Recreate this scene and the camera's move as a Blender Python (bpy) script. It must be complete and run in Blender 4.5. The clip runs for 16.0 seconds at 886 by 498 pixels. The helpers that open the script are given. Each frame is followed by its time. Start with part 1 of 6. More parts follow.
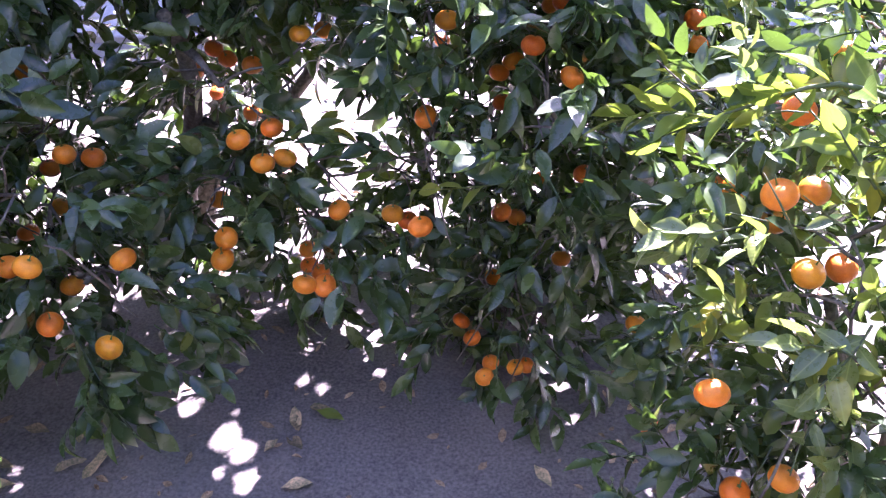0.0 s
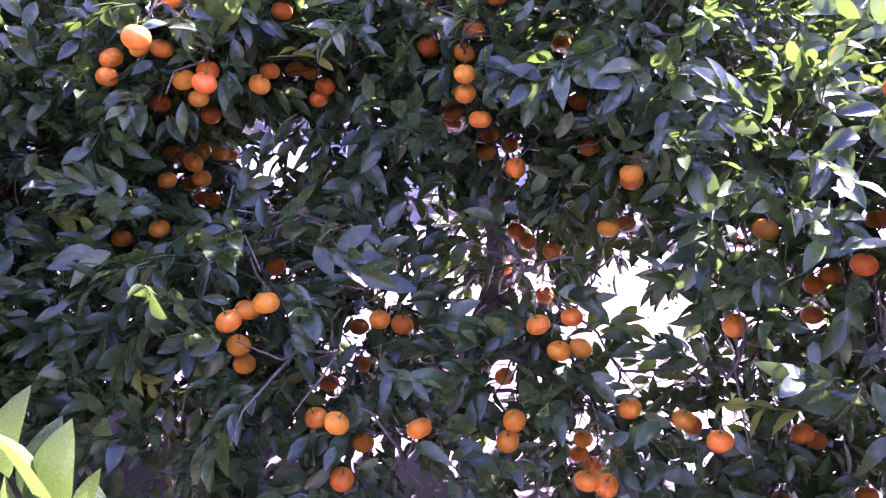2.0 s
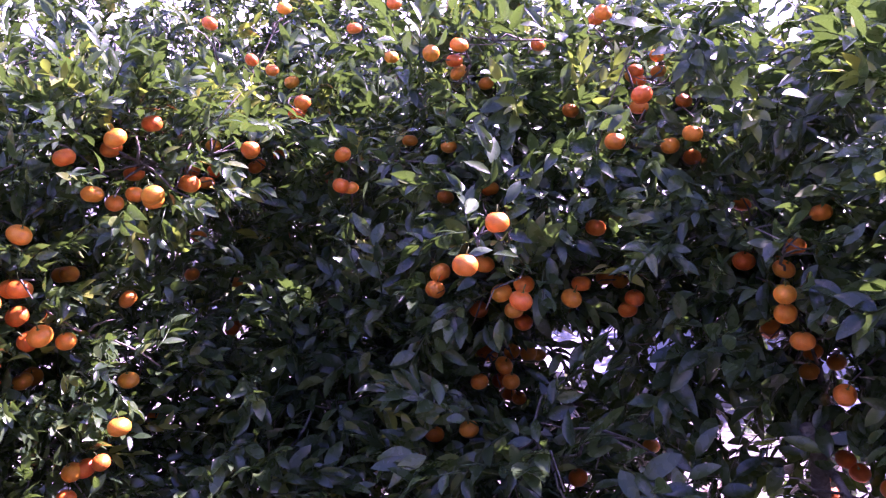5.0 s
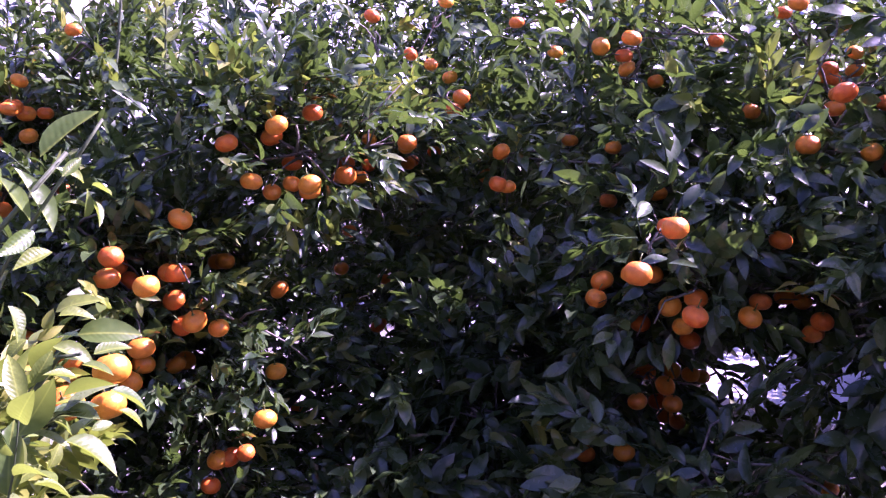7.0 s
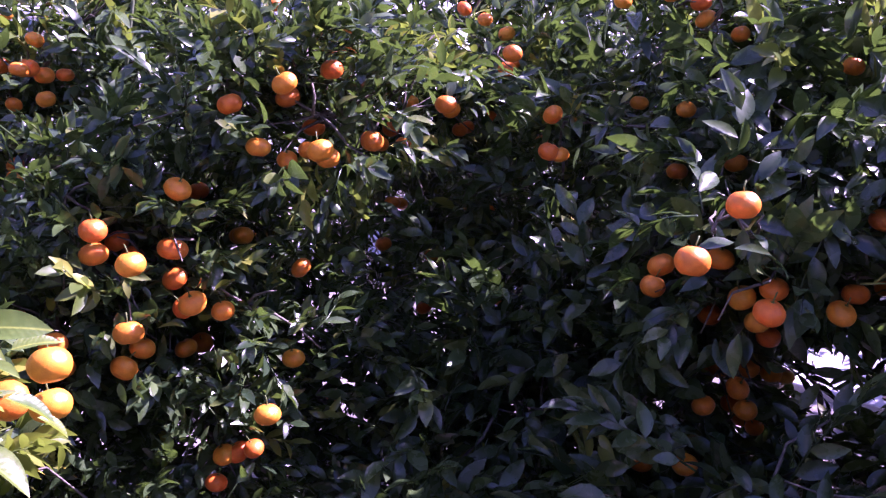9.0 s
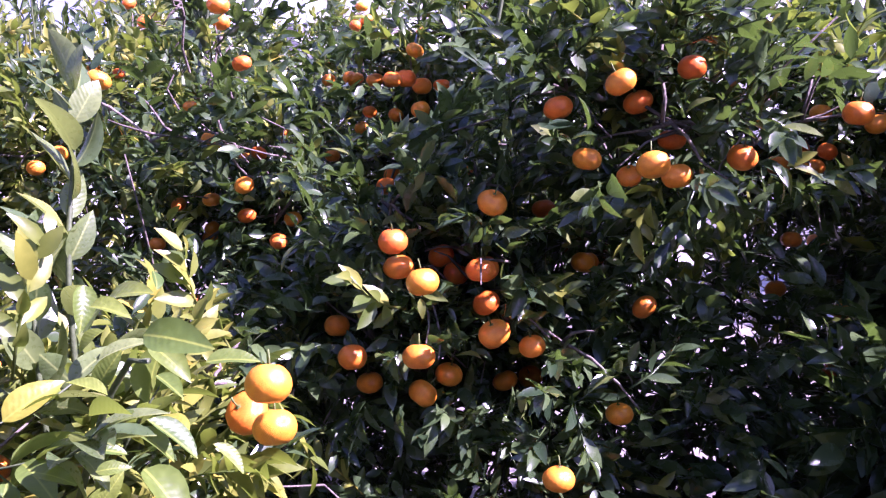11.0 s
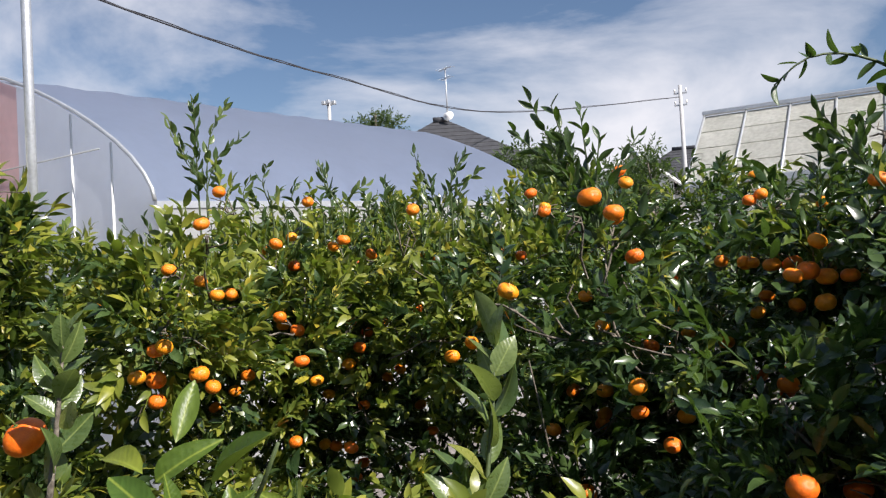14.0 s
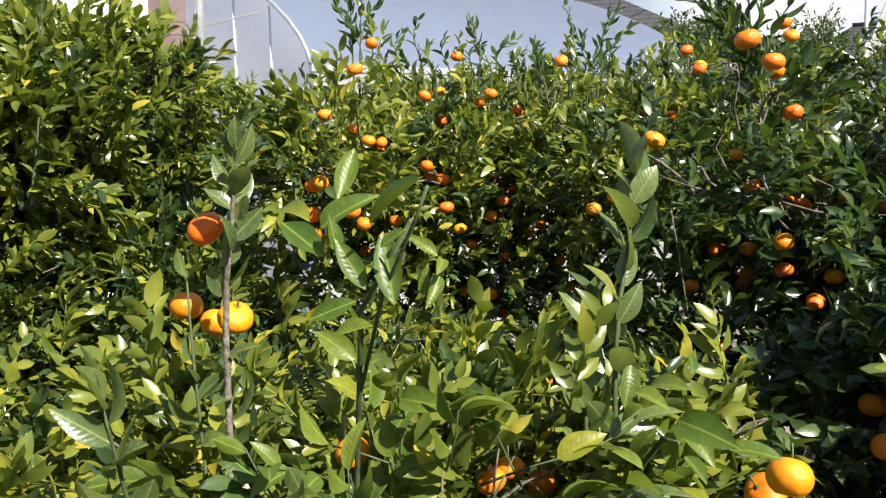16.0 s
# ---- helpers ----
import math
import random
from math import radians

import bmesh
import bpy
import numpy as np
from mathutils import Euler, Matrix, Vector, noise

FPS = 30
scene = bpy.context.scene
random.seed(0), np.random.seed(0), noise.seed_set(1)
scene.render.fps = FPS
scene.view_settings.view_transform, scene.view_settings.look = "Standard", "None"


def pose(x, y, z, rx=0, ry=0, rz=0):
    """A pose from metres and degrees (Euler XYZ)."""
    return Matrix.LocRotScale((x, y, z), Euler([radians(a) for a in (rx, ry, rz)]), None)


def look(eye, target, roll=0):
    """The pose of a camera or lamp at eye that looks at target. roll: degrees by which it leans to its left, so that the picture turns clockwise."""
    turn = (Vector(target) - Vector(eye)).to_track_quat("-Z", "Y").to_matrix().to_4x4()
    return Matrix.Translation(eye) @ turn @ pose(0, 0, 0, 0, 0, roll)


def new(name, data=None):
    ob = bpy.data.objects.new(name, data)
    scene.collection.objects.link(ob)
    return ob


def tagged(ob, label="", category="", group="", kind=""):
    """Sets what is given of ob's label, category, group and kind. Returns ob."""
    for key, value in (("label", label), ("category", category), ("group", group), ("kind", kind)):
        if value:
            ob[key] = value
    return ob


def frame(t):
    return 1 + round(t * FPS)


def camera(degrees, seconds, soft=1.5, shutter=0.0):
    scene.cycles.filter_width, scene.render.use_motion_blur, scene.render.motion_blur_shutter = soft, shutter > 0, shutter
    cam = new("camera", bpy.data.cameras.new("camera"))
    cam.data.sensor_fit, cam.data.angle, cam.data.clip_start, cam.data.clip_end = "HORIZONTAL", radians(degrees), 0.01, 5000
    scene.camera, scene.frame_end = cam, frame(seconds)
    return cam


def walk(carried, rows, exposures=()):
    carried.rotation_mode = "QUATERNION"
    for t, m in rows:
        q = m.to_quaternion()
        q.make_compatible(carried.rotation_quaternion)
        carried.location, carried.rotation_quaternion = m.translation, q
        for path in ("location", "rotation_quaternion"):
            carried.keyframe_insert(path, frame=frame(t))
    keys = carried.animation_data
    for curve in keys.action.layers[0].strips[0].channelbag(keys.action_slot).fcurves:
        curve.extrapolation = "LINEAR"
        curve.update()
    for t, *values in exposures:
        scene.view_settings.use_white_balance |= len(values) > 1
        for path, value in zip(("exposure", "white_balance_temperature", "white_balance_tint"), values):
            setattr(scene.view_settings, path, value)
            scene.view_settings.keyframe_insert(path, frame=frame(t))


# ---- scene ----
# ---------------------------------------------------------------- camera
cam = camera(56.52, 16.0, soft=1.25)
PATH = [
    (0.0, 0.000, -0.000, 1.720, 56.19, -0.83, 0.00),
    (0.5, -0.021, -0.002, 1.745, 58.96, 0.43, 4.90),
    (1.0, -0.063, 0.000, 1.748, 62.07, 0.78, 8.59),
    (1.5, -0.124, 0.002, 1.758, 65.04, 0.37, 12.42),
    (2.0, -0.148, 0.010, 1.775, 67.64, 0.50, 17.86),
    (2.5, -0.158, 0.008, 1.799, 70.55, 0.90, 22.69),
    (3.0, -0.156, 0.008, 1.834, 73.60, 1.42, 25.95),
    (3.5, -0.170, -0.000, 1.855, 76.07, 1.74, 28.33),
    (4.0, -0.181, 0.001, 1.885, 77.47, 2.55, 31.09),
    (4.5, -0.186, 0.002, 1.894, 78.91, 3.32, 34.33),
    (5.0, -0.169, 0.005, 1.896, 80.14, 3.76, 38.15),
    (5.2, -0.162, 0.003, 1.892, 80.65, 3.71, 39.68),
    (7.3, -0.347, 0.071, 1.865, 81.01, 2.38, 48.30),
    (7.5, -0.375, 0.072, 1.867, 80.67, 2.09, 47.83),
    (8.0, -0.390, 0.120, 1.861, 79.47, 2.09, 46.33),
    (8.2, -0.394, 0.158, 1.854, 79.14, 2.33, 46.61),
    (10.3, -0.570, 0.664, 1.788, 81.44, 2.22, 75.10),
    (10.5, -0.607, 0.688, 1.781, 81.60, 2.27, 77.52),
    (11.0, -0.643, 0.711, 1.773, 82.59, 2.06, 85.53),
    (11.5, -0.644, 0.728, 1.787, 84.91, 1.66, 95.92),
    (12.0, -0.613, 0.708, 1.854, 87.40, 1.56, 103.93),
    (12.5, -0.600, 0.690, 1.913, 89.79, 2.17, 108.33),
    (13.0, -0.608, 0.697, 1.952, 91.25, 3.15, 109.39),
    (13.5, -0.615, 0.705, 1.983, 92.18, 3.71, 109.41),
    (14.0, -0.603, 0.701, 1.993, 92.06, 3.16, 111.59),
    (14.5, -0.587, 0.697, 1.988, 90.88, 2.41, 115.85),
    (15.0, -0.576, 0.697, 1.972, 89.06, 1.97, 119.54),
    (15.5, -0.566, 0.709, 1.940, 86.76, 1.84, 121.50),
    (16.0, -0.552, 0.725, 1.898, 84.07, 1.06, 121.62),
]
EXPOSURES = [(0.0, 3.72, 5700, 50), (1.0, 3.92, 5650, 64), (2.0, 4.07, 5600, 84), (3.5, 3.63, 5650, 88), (5.2, 2.75, 5550, 94), (7.3, 2.25, 5450, 94), (8.2, 2.2, 5450, 94),
             (10.3, 2.2, 5400, 86), (11.5, 2.05, 5450, 64), (12.0, 1.4, 6200, 36), (12.5, 0.78, 6550, 24), (13.0, 0.66, 6400, 16),
             (13.5, 0.56, 6300, 12), (14.5, 0.68, 6350, 15), (16.0, 0.98, 6600, 11)]
walk(cam, [(r[0], pose(*r[1:])) for r in PATH], EXPOSURES)

# ---------------------------------------------------------------- sky and sun
SUN_YAW, SUN_UP = -19.0, 43.0      # degrees left of +y, degrees above the horizon
sun_way = Vector((-math.sin(radians(SUN_YAW)) * math.cos(radians(SUN_UP)),
                  math.cos(radians(SUN_YAW)) * math.cos(radians(SUN_UP)), math.sin(radians(SUN_UP))))
world = bpy.data.worlds.new("sky")
scene.world = world
world.use_nodes = True


def link(tree, a, b):
    tree.links.new(a, b)


def build_world():
    nt = world.node_tree
    nt.nodes.clear()
    out = nt.nodes.new("ShaderNodeOutputWorld")
    bg = nt.nodes.new("ShaderNodeBackground")
    sky = nt.nodes.new("ShaderNodeTexSky")
    sky.sky_type = "NISHITA"
    sky.sun_disc = False
    sky.dust_density, sky.ozone_density = 0.5, 2.6
    sky.sun_elevation = radians(SUN_UP)
    sky.sun_rotation = radians(-SUN_YAW)
    bg.inputs["Strength"].default_value = 0.062
    # broken cloud: stretched noise over the upper half
    co = nt.nodes.new("ShaderNodeTexCoord")
    mp = nt.nodes.new("ShaderNodeMapping")
    mp.inputs["Scale"].default_value = (1.3, 1.3, 3.2)
    mp.inputs["Location"].default_value = (0.35, 0.1, 0.2)
    n1 = nt.nodes.new("ShaderNodeTexNoise")
    n1.inputs["Scale"].default_value = 1.55
    n1.inputs["Detail"].default_value = 9
    n1.inputs["Roughness"].default_value = 0.55
    n1.inputs["Distortion"].default_value = 0.4
    ramp = nt.nodes.new("ShaderNodeValToRGB")
    ramp.color_ramp.elements[0].position = 0.49
    ramp.color_ramp.elements[1].position = 0.68
    mix = nt.nodes.new("ShaderNodeMixRGB")
    mix.inputs[2].default_value = (9.4, 9.4, 9.7, 1)
    # cloud thickens towards the horizon
    sep = nt.nodes.new("ShaderNodeSeparateXYZ")
    low = nt.nodes.new("ShaderNodeMapRange")
    low.inputs["From Min"].default_value, low.inputs["From Max"].default_value = 0.0, 0.42
    low.inputs["To Min"].default_value, low.inputs["To Max"].default_value = 0.19, -0.03
    both = nt.nodes.new("ShaderNodeMath")
    both.operation = "ADD"
    link(nt, co.outputs["Generated"], sep.inputs[0])
    link(nt, sep.outputs["Z"], low.inputs["Value"])
    link(nt, n1.outputs["Fac"], both.inputs[0])
    link(nt, low.outputs[0], both.inputs[1])
    link(nt, co.outputs["Generated"], mp.inputs["Vector"])
    link(nt, mp.outputs["Vector"], n1.inputs["Vector"])
    link(nt, both.outputs[0], ramp.inputs["Fac"])
    link(nt, ramp.outputs["Color"], mix.inputs[0])
    link(nt, sky.outputs["Color"], mix.inputs[1])
    link(nt, mix.outputs["Color"], bg.inputs["Color"])
    link(nt, bg.outputs["Background"], out.inputs["Surface"])


build_world()
sun_data = bpy.data.lights.new("sun", "SUN")
sun_data.energy, sun_data.angle, sun_data.color = 5.6, radians(0.55), (1.0, 0.94, 0.86)
sun = new("sun", sun_data)
sun.matrix_world = look(sun_way * 50, (0, 0, 0))

# ---------------------------------------------------------------- materials


def material(name, colour, rough=0.6, vary=0.25, scale=8.0, fine=60.0, bump=0.15, metal=0.0, spec=0.5, second=None, obj_random=0.0, isl_random=0.0):
    """A surface with stains at one scale, grain at a finer one, and relief from both."""
    m = bpy.data.materials.new(name)
    m.use_nodes = True
    nt = m.node_tree
    p = nt.nodes["Principled BSDF"]
    p.inputs["Roughness"].default_value = rough
    p.inputs["Metallic"].default_value = metal
    p.inputs["Specular IOR Level"].default_value = spec
    co = nt.nodes.new("ShaderNodeTexCoord")
    a, b = nt.nodes.new("ShaderNodeTexNoise"), nt.nodes.new("ShaderNodeTexNoise")
    a.inputs["Scale"].default_value, b.inputs["Scale"].default_value = scale, fine
    a.inputs["Detail"].default_value, b.inputs["Detail"].default_value = 5, 4
    for n in (a, b):
        link(nt, co.outputs["Object"], n.inputs["Vector"])
    add = nt.nodes.new("ShaderNodeMath")
    add.operation = "ADD"
    link(nt, a.outputs["Fac"], add.inputs[0])
    link(nt, b.outputs["Fac"], add.inputs[1])
    half = nt.nodes.new("ShaderNodeMath")
    half.operation = "MULTIPLY"
    half.inputs[1].default_value = 0.5
    link(nt, add.outputs[0], half.inputs[0])
    ramp = nt.nodes.new("ShaderNodeValToRGB")
    lo = [c * (1 - vary) for c in colour]
    hi = [min(1, c * (1 + vary)) for c in (second or colour)]
    ramp.color_ramp.elements[0].color, ramp.color_ramp.elements[1].color = (*lo, 1), (*hi, 1)
    ramp.color_ramp.elements[0].position, ramp.color_ramp.elements[1].position = 0.36, 0.64
    link(nt, half.outputs[0], ramp.inputs["Fac"])
    colour_out = ramp.outputs["Color"]
    if obj_random or isl_random:
        hsv = nt.nodes.new("ShaderNodeHueSaturation")
        mr = nt.nodes.new("ShaderNodeMapRange")
        if obj_random:
            src = nt.nodes.new("ShaderNodeObjectInfo").outputs["Random"]
        else:
            src = nt.nodes.new("ShaderNodeNewGeometry").outputs["Random Per Island"]
        amount = obj_random or isl_random
        mr.inputs["To Min"].default_value, mr.inputs["To Max"].default_value = 1 - amount, 1 + amount
        link(nt, src, mr.inputs["Value"])
        link(nt, mr.outputs[0], hsv.inputs["Value"])
        link(nt, colour_out, hsv.inputs["Color"])
        colour_out = hsv.outputs["Color"]
    link(nt, colour_out, p.inputs["Base Color"])
    if bump:
        bp = nt.nodes.new("ShaderNodeBump")
        bp.inputs["Strength"].default_value = bump
        bp.inputs["Distance"].default_value = 0.02
        link(nt, half.outputs[0], bp.inputs["Height"])
        link(nt, bp.outputs["Normal"], p.inputs["Normal"])
    return m


def leaf_material(name, dark, light, glow, rough=0.34, through_share=0.36, by_object=False, spec=0.5):
    """Waxy citrus leaf: glossy above, with light passing through the blade."""
    m = bpy.data.materials.new(name)
    m.use_nodes = True
    nt = m.node_tree
    p = nt.nodes["Principled BSDF"]
    out = nt.nodes["Material Output"]
    rnd = (nt.nodes.new("ShaderNodeObjectInfo").outputs["Random"] if by_object
           else nt.nodes.new("ShaderNodeNewGeometry").outputs["Random Per Island"])
    ramp = nt.nodes.new("ShaderNodeValToRGB")
    ramp.color_ramp.elements[0].color, ramp.color_ramp.elements[1].color = (*dark, 1), (*light, 1)
    ramp.color_ramp.elements[1].position = 0.93
    e = ramp.color_ramp.elements.new(0.985)
    e.color = (min(1, light[0] * 1.7), light[1] * 1.3, light[2], 1)
    link(nt, rnd, ramp.inputs["Fac"])
    co = nt.nodes.new("ShaderNodeTexCoord")
    noise_ = nt.nodes.new("ShaderNodeTexNoise")
    noise_.inputs["Scale"].default_value = 5 if by_object else 34
    noise_.inputs["Detail"].default_value = 4
    link(nt, co.outputs["Object"], noise_.inputs["Vector"])
    mul = nt.nodes.new("ShaderNodeMixRGB")
    mul.blend_type = "MULTIPLY"
    mul.inputs[0].default_value = 0.55
    link(nt, ramp.outputs["Color"], mul.inputs[1])
    r2 = nt.nodes.new("ShaderNodeValToRGB")
    r2.color_ramp.elements[0].position, r2.color_ramp.elements[1].position = 0.3, 0.7
    r2.color_ramp.elements[0].color, r2.color_ramp.elements[1].color = (0.45, 0.5, 0.45, 1), (1.25, 1.2, 1.1, 1)
    link(nt, noise_.outputs["Fac"], r2.inputs["Fac"])
    link(nt, r2.outputs["Color"], mul.inputs[2])
    colour_out = mul.outputs["Color"]
    height = noise_.outputs["Fac"]
    if by_object:
        # pale midrib, and side veins that slant forward from it
        xyz = nt.nodes.new("ShaderNodeSeparateXYZ")
        link(nt, co.outputs["Object"], xyz.inputs[0])
        side = nt.nodes.new("ShaderNodeMath")
        side.operation = "ABSOLUTE"
        link(nt, xyz.outputs["X"], side.inputs[0])
        rib = nt.nodes.new("ShaderNodeMapRange")
        rib.inputs["From Min"].default_value, rib.inputs["From Max"].default_value = 0.006, 0.022
        rib.inputs["To Min"].default_value, rib.inputs["To Max"].default_value = 0.55, 0.0
        link(nt, side.outputs[0], rib.inputs["Value"])
        pale = nt.nodes.new("ShaderNodeMixRGB")
        pale.inputs[2].default_value = (min(1, light[0] * 2.0), min(1, light[1] * 1.8), light[2] * 1.8, 1)
        link(nt, rib.outputs[0], pale.inputs[0])
        link(nt, colour_out, pale.inputs[1])
        colour_out = pale.outputs[0]
        run = nt.nodes.new("ShaderNodeMath")
        run.operation = "MULTIPLY_ADD"
        run.inputs[1].default_value = -0.9
        link(nt, side.outputs[0], run.inputs[0])
        link(nt, xyz.outputs["Y"], run.inputs[2])
        wide = nt.nodes.new("ShaderNodeMath")
        wide.operation = "MULTIPLY"
        wide.inputs[1].default_value = 62
        link(nt, run.outputs[0], wide.inputs[0])
        wav = nt.nodes.new("ShaderNodeMath")
        wav.operation = "SINE"
        link(nt, wide.outputs[0], wav.inputs[0])
        mixh = nt.nodes.new("ShaderNodeMath")
        mixh.operation = "MULTIPLY_ADD"
        mixh.inputs[1].default_value = 0.07
        link(nt, wav.outputs[0], mixh.inputs[0])
        link(nt, height, mixh.inputs[2])
        height = mixh.outputs[0]
    link(nt, colour_out, p.inputs["Base Color"])
    p.inputs["Specular IOR Level"].default_value = spec
    rr = nt.nodes.new("ShaderNodeMapRange")
    rr.inputs["To Min"].default_value, rr.inputs["To Max"].default_value = rough - 0.08, rough + 0.16
    link(nt, noise_.outputs["Fac"], rr.inputs["Value"])
    link(nt, rr.outputs[0], p.inputs["Roughness"])
    bp = nt.nodes.new("ShaderNodeBump")
    bp.inputs["Strength"].default_value, bp.inputs["Distance"].default_value = 0.25, 0.004
    link(nt, height, bp.inputs["Height"])
    link(nt, bp.outputs["Normal"], p.inputs["Normal"])
    tr = nt.nodes.new("ShaderNodeBsdfTranslucent")
    tr.inputs["Color"].default_value = (*glow, 1)
    mix = nt.nodes.new("ShaderNodeMixShader")
    mix.inputs[0].default_value = through_share
    link(nt, p.outputs[0], mix.inputs[1])
    link(nt, tr.outputs[0], mix.inputs[2])
    link(nt, mix.outputs[0], out.inputs["Surface"])
    return m


def peel_material():
    m = material("tangerine_peel", (0.84, 0.192, 0.010), rough=0.34, vary=0.10, scale=2.2, fine=30, bump=0.0, second=(0.88, 0.26, 0.014), spec=0.45)
    nt = m.node_tree
    p = nt.nodes["Principled BSDF"]
    hsv = nt.nodes.new("ShaderNodeHueSaturation")
    src = p.inputs["Base Color"].links[0].from_socket
    info = nt.nodes.new("ShaderNodeObjectInfo")
    mr = nt.nodes.new("ShaderNodeMapRange")
    mr.inputs["To Min"].default_value, mr.inputs["To Max"].default_value = 0.488, 0.518
    link(nt, info.outputs["Random"], mr.inputs["Value"])
    link(nt, mr.outputs[0], hsv.inputs["Hue"])
    link(nt, src, hsv.inputs["Color"])
    link(nt, hsv.outputs["Color"], p.inputs["Base Color"])
    # oil-gland pits
    co = nt.nodes.new("ShaderNodeTexCoord")
    vo = nt.nodes.new("ShaderNodeTexVoronoi")
    vo.inputs["Scale"].default_value = 26
    bp = nt.nodes.new("ShaderNodeBump")
    bp.inputs["Strength"].default_value, bp.inputs["Distance"].default_value = 0.22, 0.012
    link(nt, co.outputs["Object"], vo.inputs["Vector"])
    link(nt, vo.outputs["Distance"], bp.inputs["Height"])
    link(nt, bp.outputs["Normal"], p.inputs["Normal"])
    p.inputs["Subsurface Weight"].default_value = 0.12
    p.inputs["Subsurface Radius"].default_value = (0.02, 0.008, 0.002)
    p.inputs["Subsurface Scale"].default_value = 0.5
    return m


def film_material(name, colour, glow, share, rough=0.38):
    """Plastic sheet that scatters part of the light through."""
    m = material(name, colour, rough=rough, vary=0.08, scale=0.7, fine=9, bump=0.05)
    nt = m.node_tree
    tr = nt.nodes.new("ShaderNodeBsdfTranslucent")
    tr.inputs["Color"].default_value = (*glow, 1)
    mix = nt.nodes.new("ShaderNodeMixShader")
    mix.inputs[0].default_value = share
    link(nt, nt.nodes["Principled BSDF"].outputs[0], mix.inputs[1])
    link(nt, tr.outputs[0], mix.inputs[2])
    link(nt, mix.outputs[0], nt.nodes["Material Output"].inputs["Surface"])
    return m


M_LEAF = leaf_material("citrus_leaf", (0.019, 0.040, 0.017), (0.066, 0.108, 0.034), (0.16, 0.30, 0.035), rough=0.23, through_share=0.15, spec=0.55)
M_YOUNG = leaf_material("young_citrus_leaf", (0.068, 0.110, 0.022), (0.235, 0.248, 0.036), (0.31, 0.45, 0.04), rough=0.28, through_share=0.22, spec=0.5)
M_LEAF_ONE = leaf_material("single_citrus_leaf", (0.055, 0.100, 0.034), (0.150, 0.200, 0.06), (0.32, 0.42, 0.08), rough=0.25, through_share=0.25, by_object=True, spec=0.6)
M_YOUNG_ONE = leaf_material("single_young_leaf", (0.056, 0.110, 0.020), (0.145, 0.195, 0.029), (0.32, 0.45, 0.045), rough=0.36, through_share=0.27, by_object=True, spec=0.38)
M_PEEL = peel_material()
M_CALYX = material("calyx", (0.10, 0.14, 0.03), rough=0.7, fine=200)
M_BARK = material("citrus_bark", (0.085, 0.068, 0.05), rough=0.9, vary=0.45, scale=14, fine=90, bump=0.6, second=(0.15, 0.13, 0.10))
M_TWIG = material("green_twig", (0.06, 0.085, 0.03), rough=0.6, vary=0.3, scale=20, fine=120)
M_SOIL = material("orchard_soil", (0.108, 0.098, 0.094), rough=0.95, vary=0.30, scale=1.7, fine=110, bump=0.25, second=(0.195, 0.174, 0.158))
M_CONCRETE = material("concrete_path", (0.34, 0.33, 0.34), rough=0.9, vary=0.15, scale=2, fine=50, bump=0.2)
M_LITTER = material("dry_leaf", (0.20, 0.12, 0.06), rough=0.8, vary=0.4, scale=20, fine=150, second=(0.38, 0.27, 0.16), isl_random=0.35)
M_LITTER_ONE = material("fallen_leaf", (0.06, 0.13, 0.06), rough=0.75, vary=0.35, scale=25, fine=150, second=(0.42, 0.29, 0.16), obj_random=0.4)
M_FILM = film_material("greenhouse_film", (0.20, 0.24, 0.33), (0.56, 0.63, 0.78), 0.45)
M_ENDFILM = film_material("end_wall_film", (0.72, 0.75, 0.76), (0.96, 0.97, 0.98), 0.72, 0.5)
M_PINK = film_material("pink_end_panel", (0.90, 0.68, 0.66), (0.98, 0.78, 0.75), 0.35, 0.6)
M_SKIRT = film_material("greenhouse_skirt", (0.42, 0.43, 0.42), (0.7, 0.7, 0.7), 0.4, 0.5)
M_STEEL = material("galvanised_steel", (0.52, 0.54, 0.56), rough=0.42, vary=0.12, scale=6, fine=60, metal=0.6)
M_CREAM = material("cream_siding", (0.66, 0.64, 0.53), rough=0.6, vary=0.06, scale=1.5, fine=30, bump=0.05)
M_TILE = material("dark_roof_tile", (0.052, 0.053, 0.058), rough=0.6, vary=0.35, scale=5, fine=40, bump=0.3, isl_random=0.3)
M_HOUSE = material("house_render", (0.62, 0.60, 0.56), rough=0.8, vary=0.08, scale=2, fine=30)
M_WHITE = material("white_trim", (0.80, 0.80, 0.78), rough=0.5, vary=0.05, scale=4, fine=40)
M_GLASSY = material("clouded_glasshouse_sheet", (0.55, 0.55, 0.49), rough=0.35, vary=0.14, scale=1.2, fine=14, second=(0.62, 0.62, 0.57))
M_CABLE = material("cable_sheath", (0.035, 0.035, 0.04), rough=0.6, vary=0.2, scale=10, fine=80)
M_CONC_POLE = material("pole_concrete", (0.42, 0.42, 0.42), rough=0.8, vary=0.12, scale=3, fine=40)
M_GLASS_DARK = material("window_pane", (0.05, 0.06, 0.07), rough=0.12, vary=0.2, scale=1, fine=8, bump=0)
M_FAR_LEAF = leaf_material("far_foliage", (0.022, 0.045, 0.016), (0.06, 0.10, 0.03), (0.12, 0.20, 0.03), rough=0.5)

# ---------------------------------------------------------------- small builders


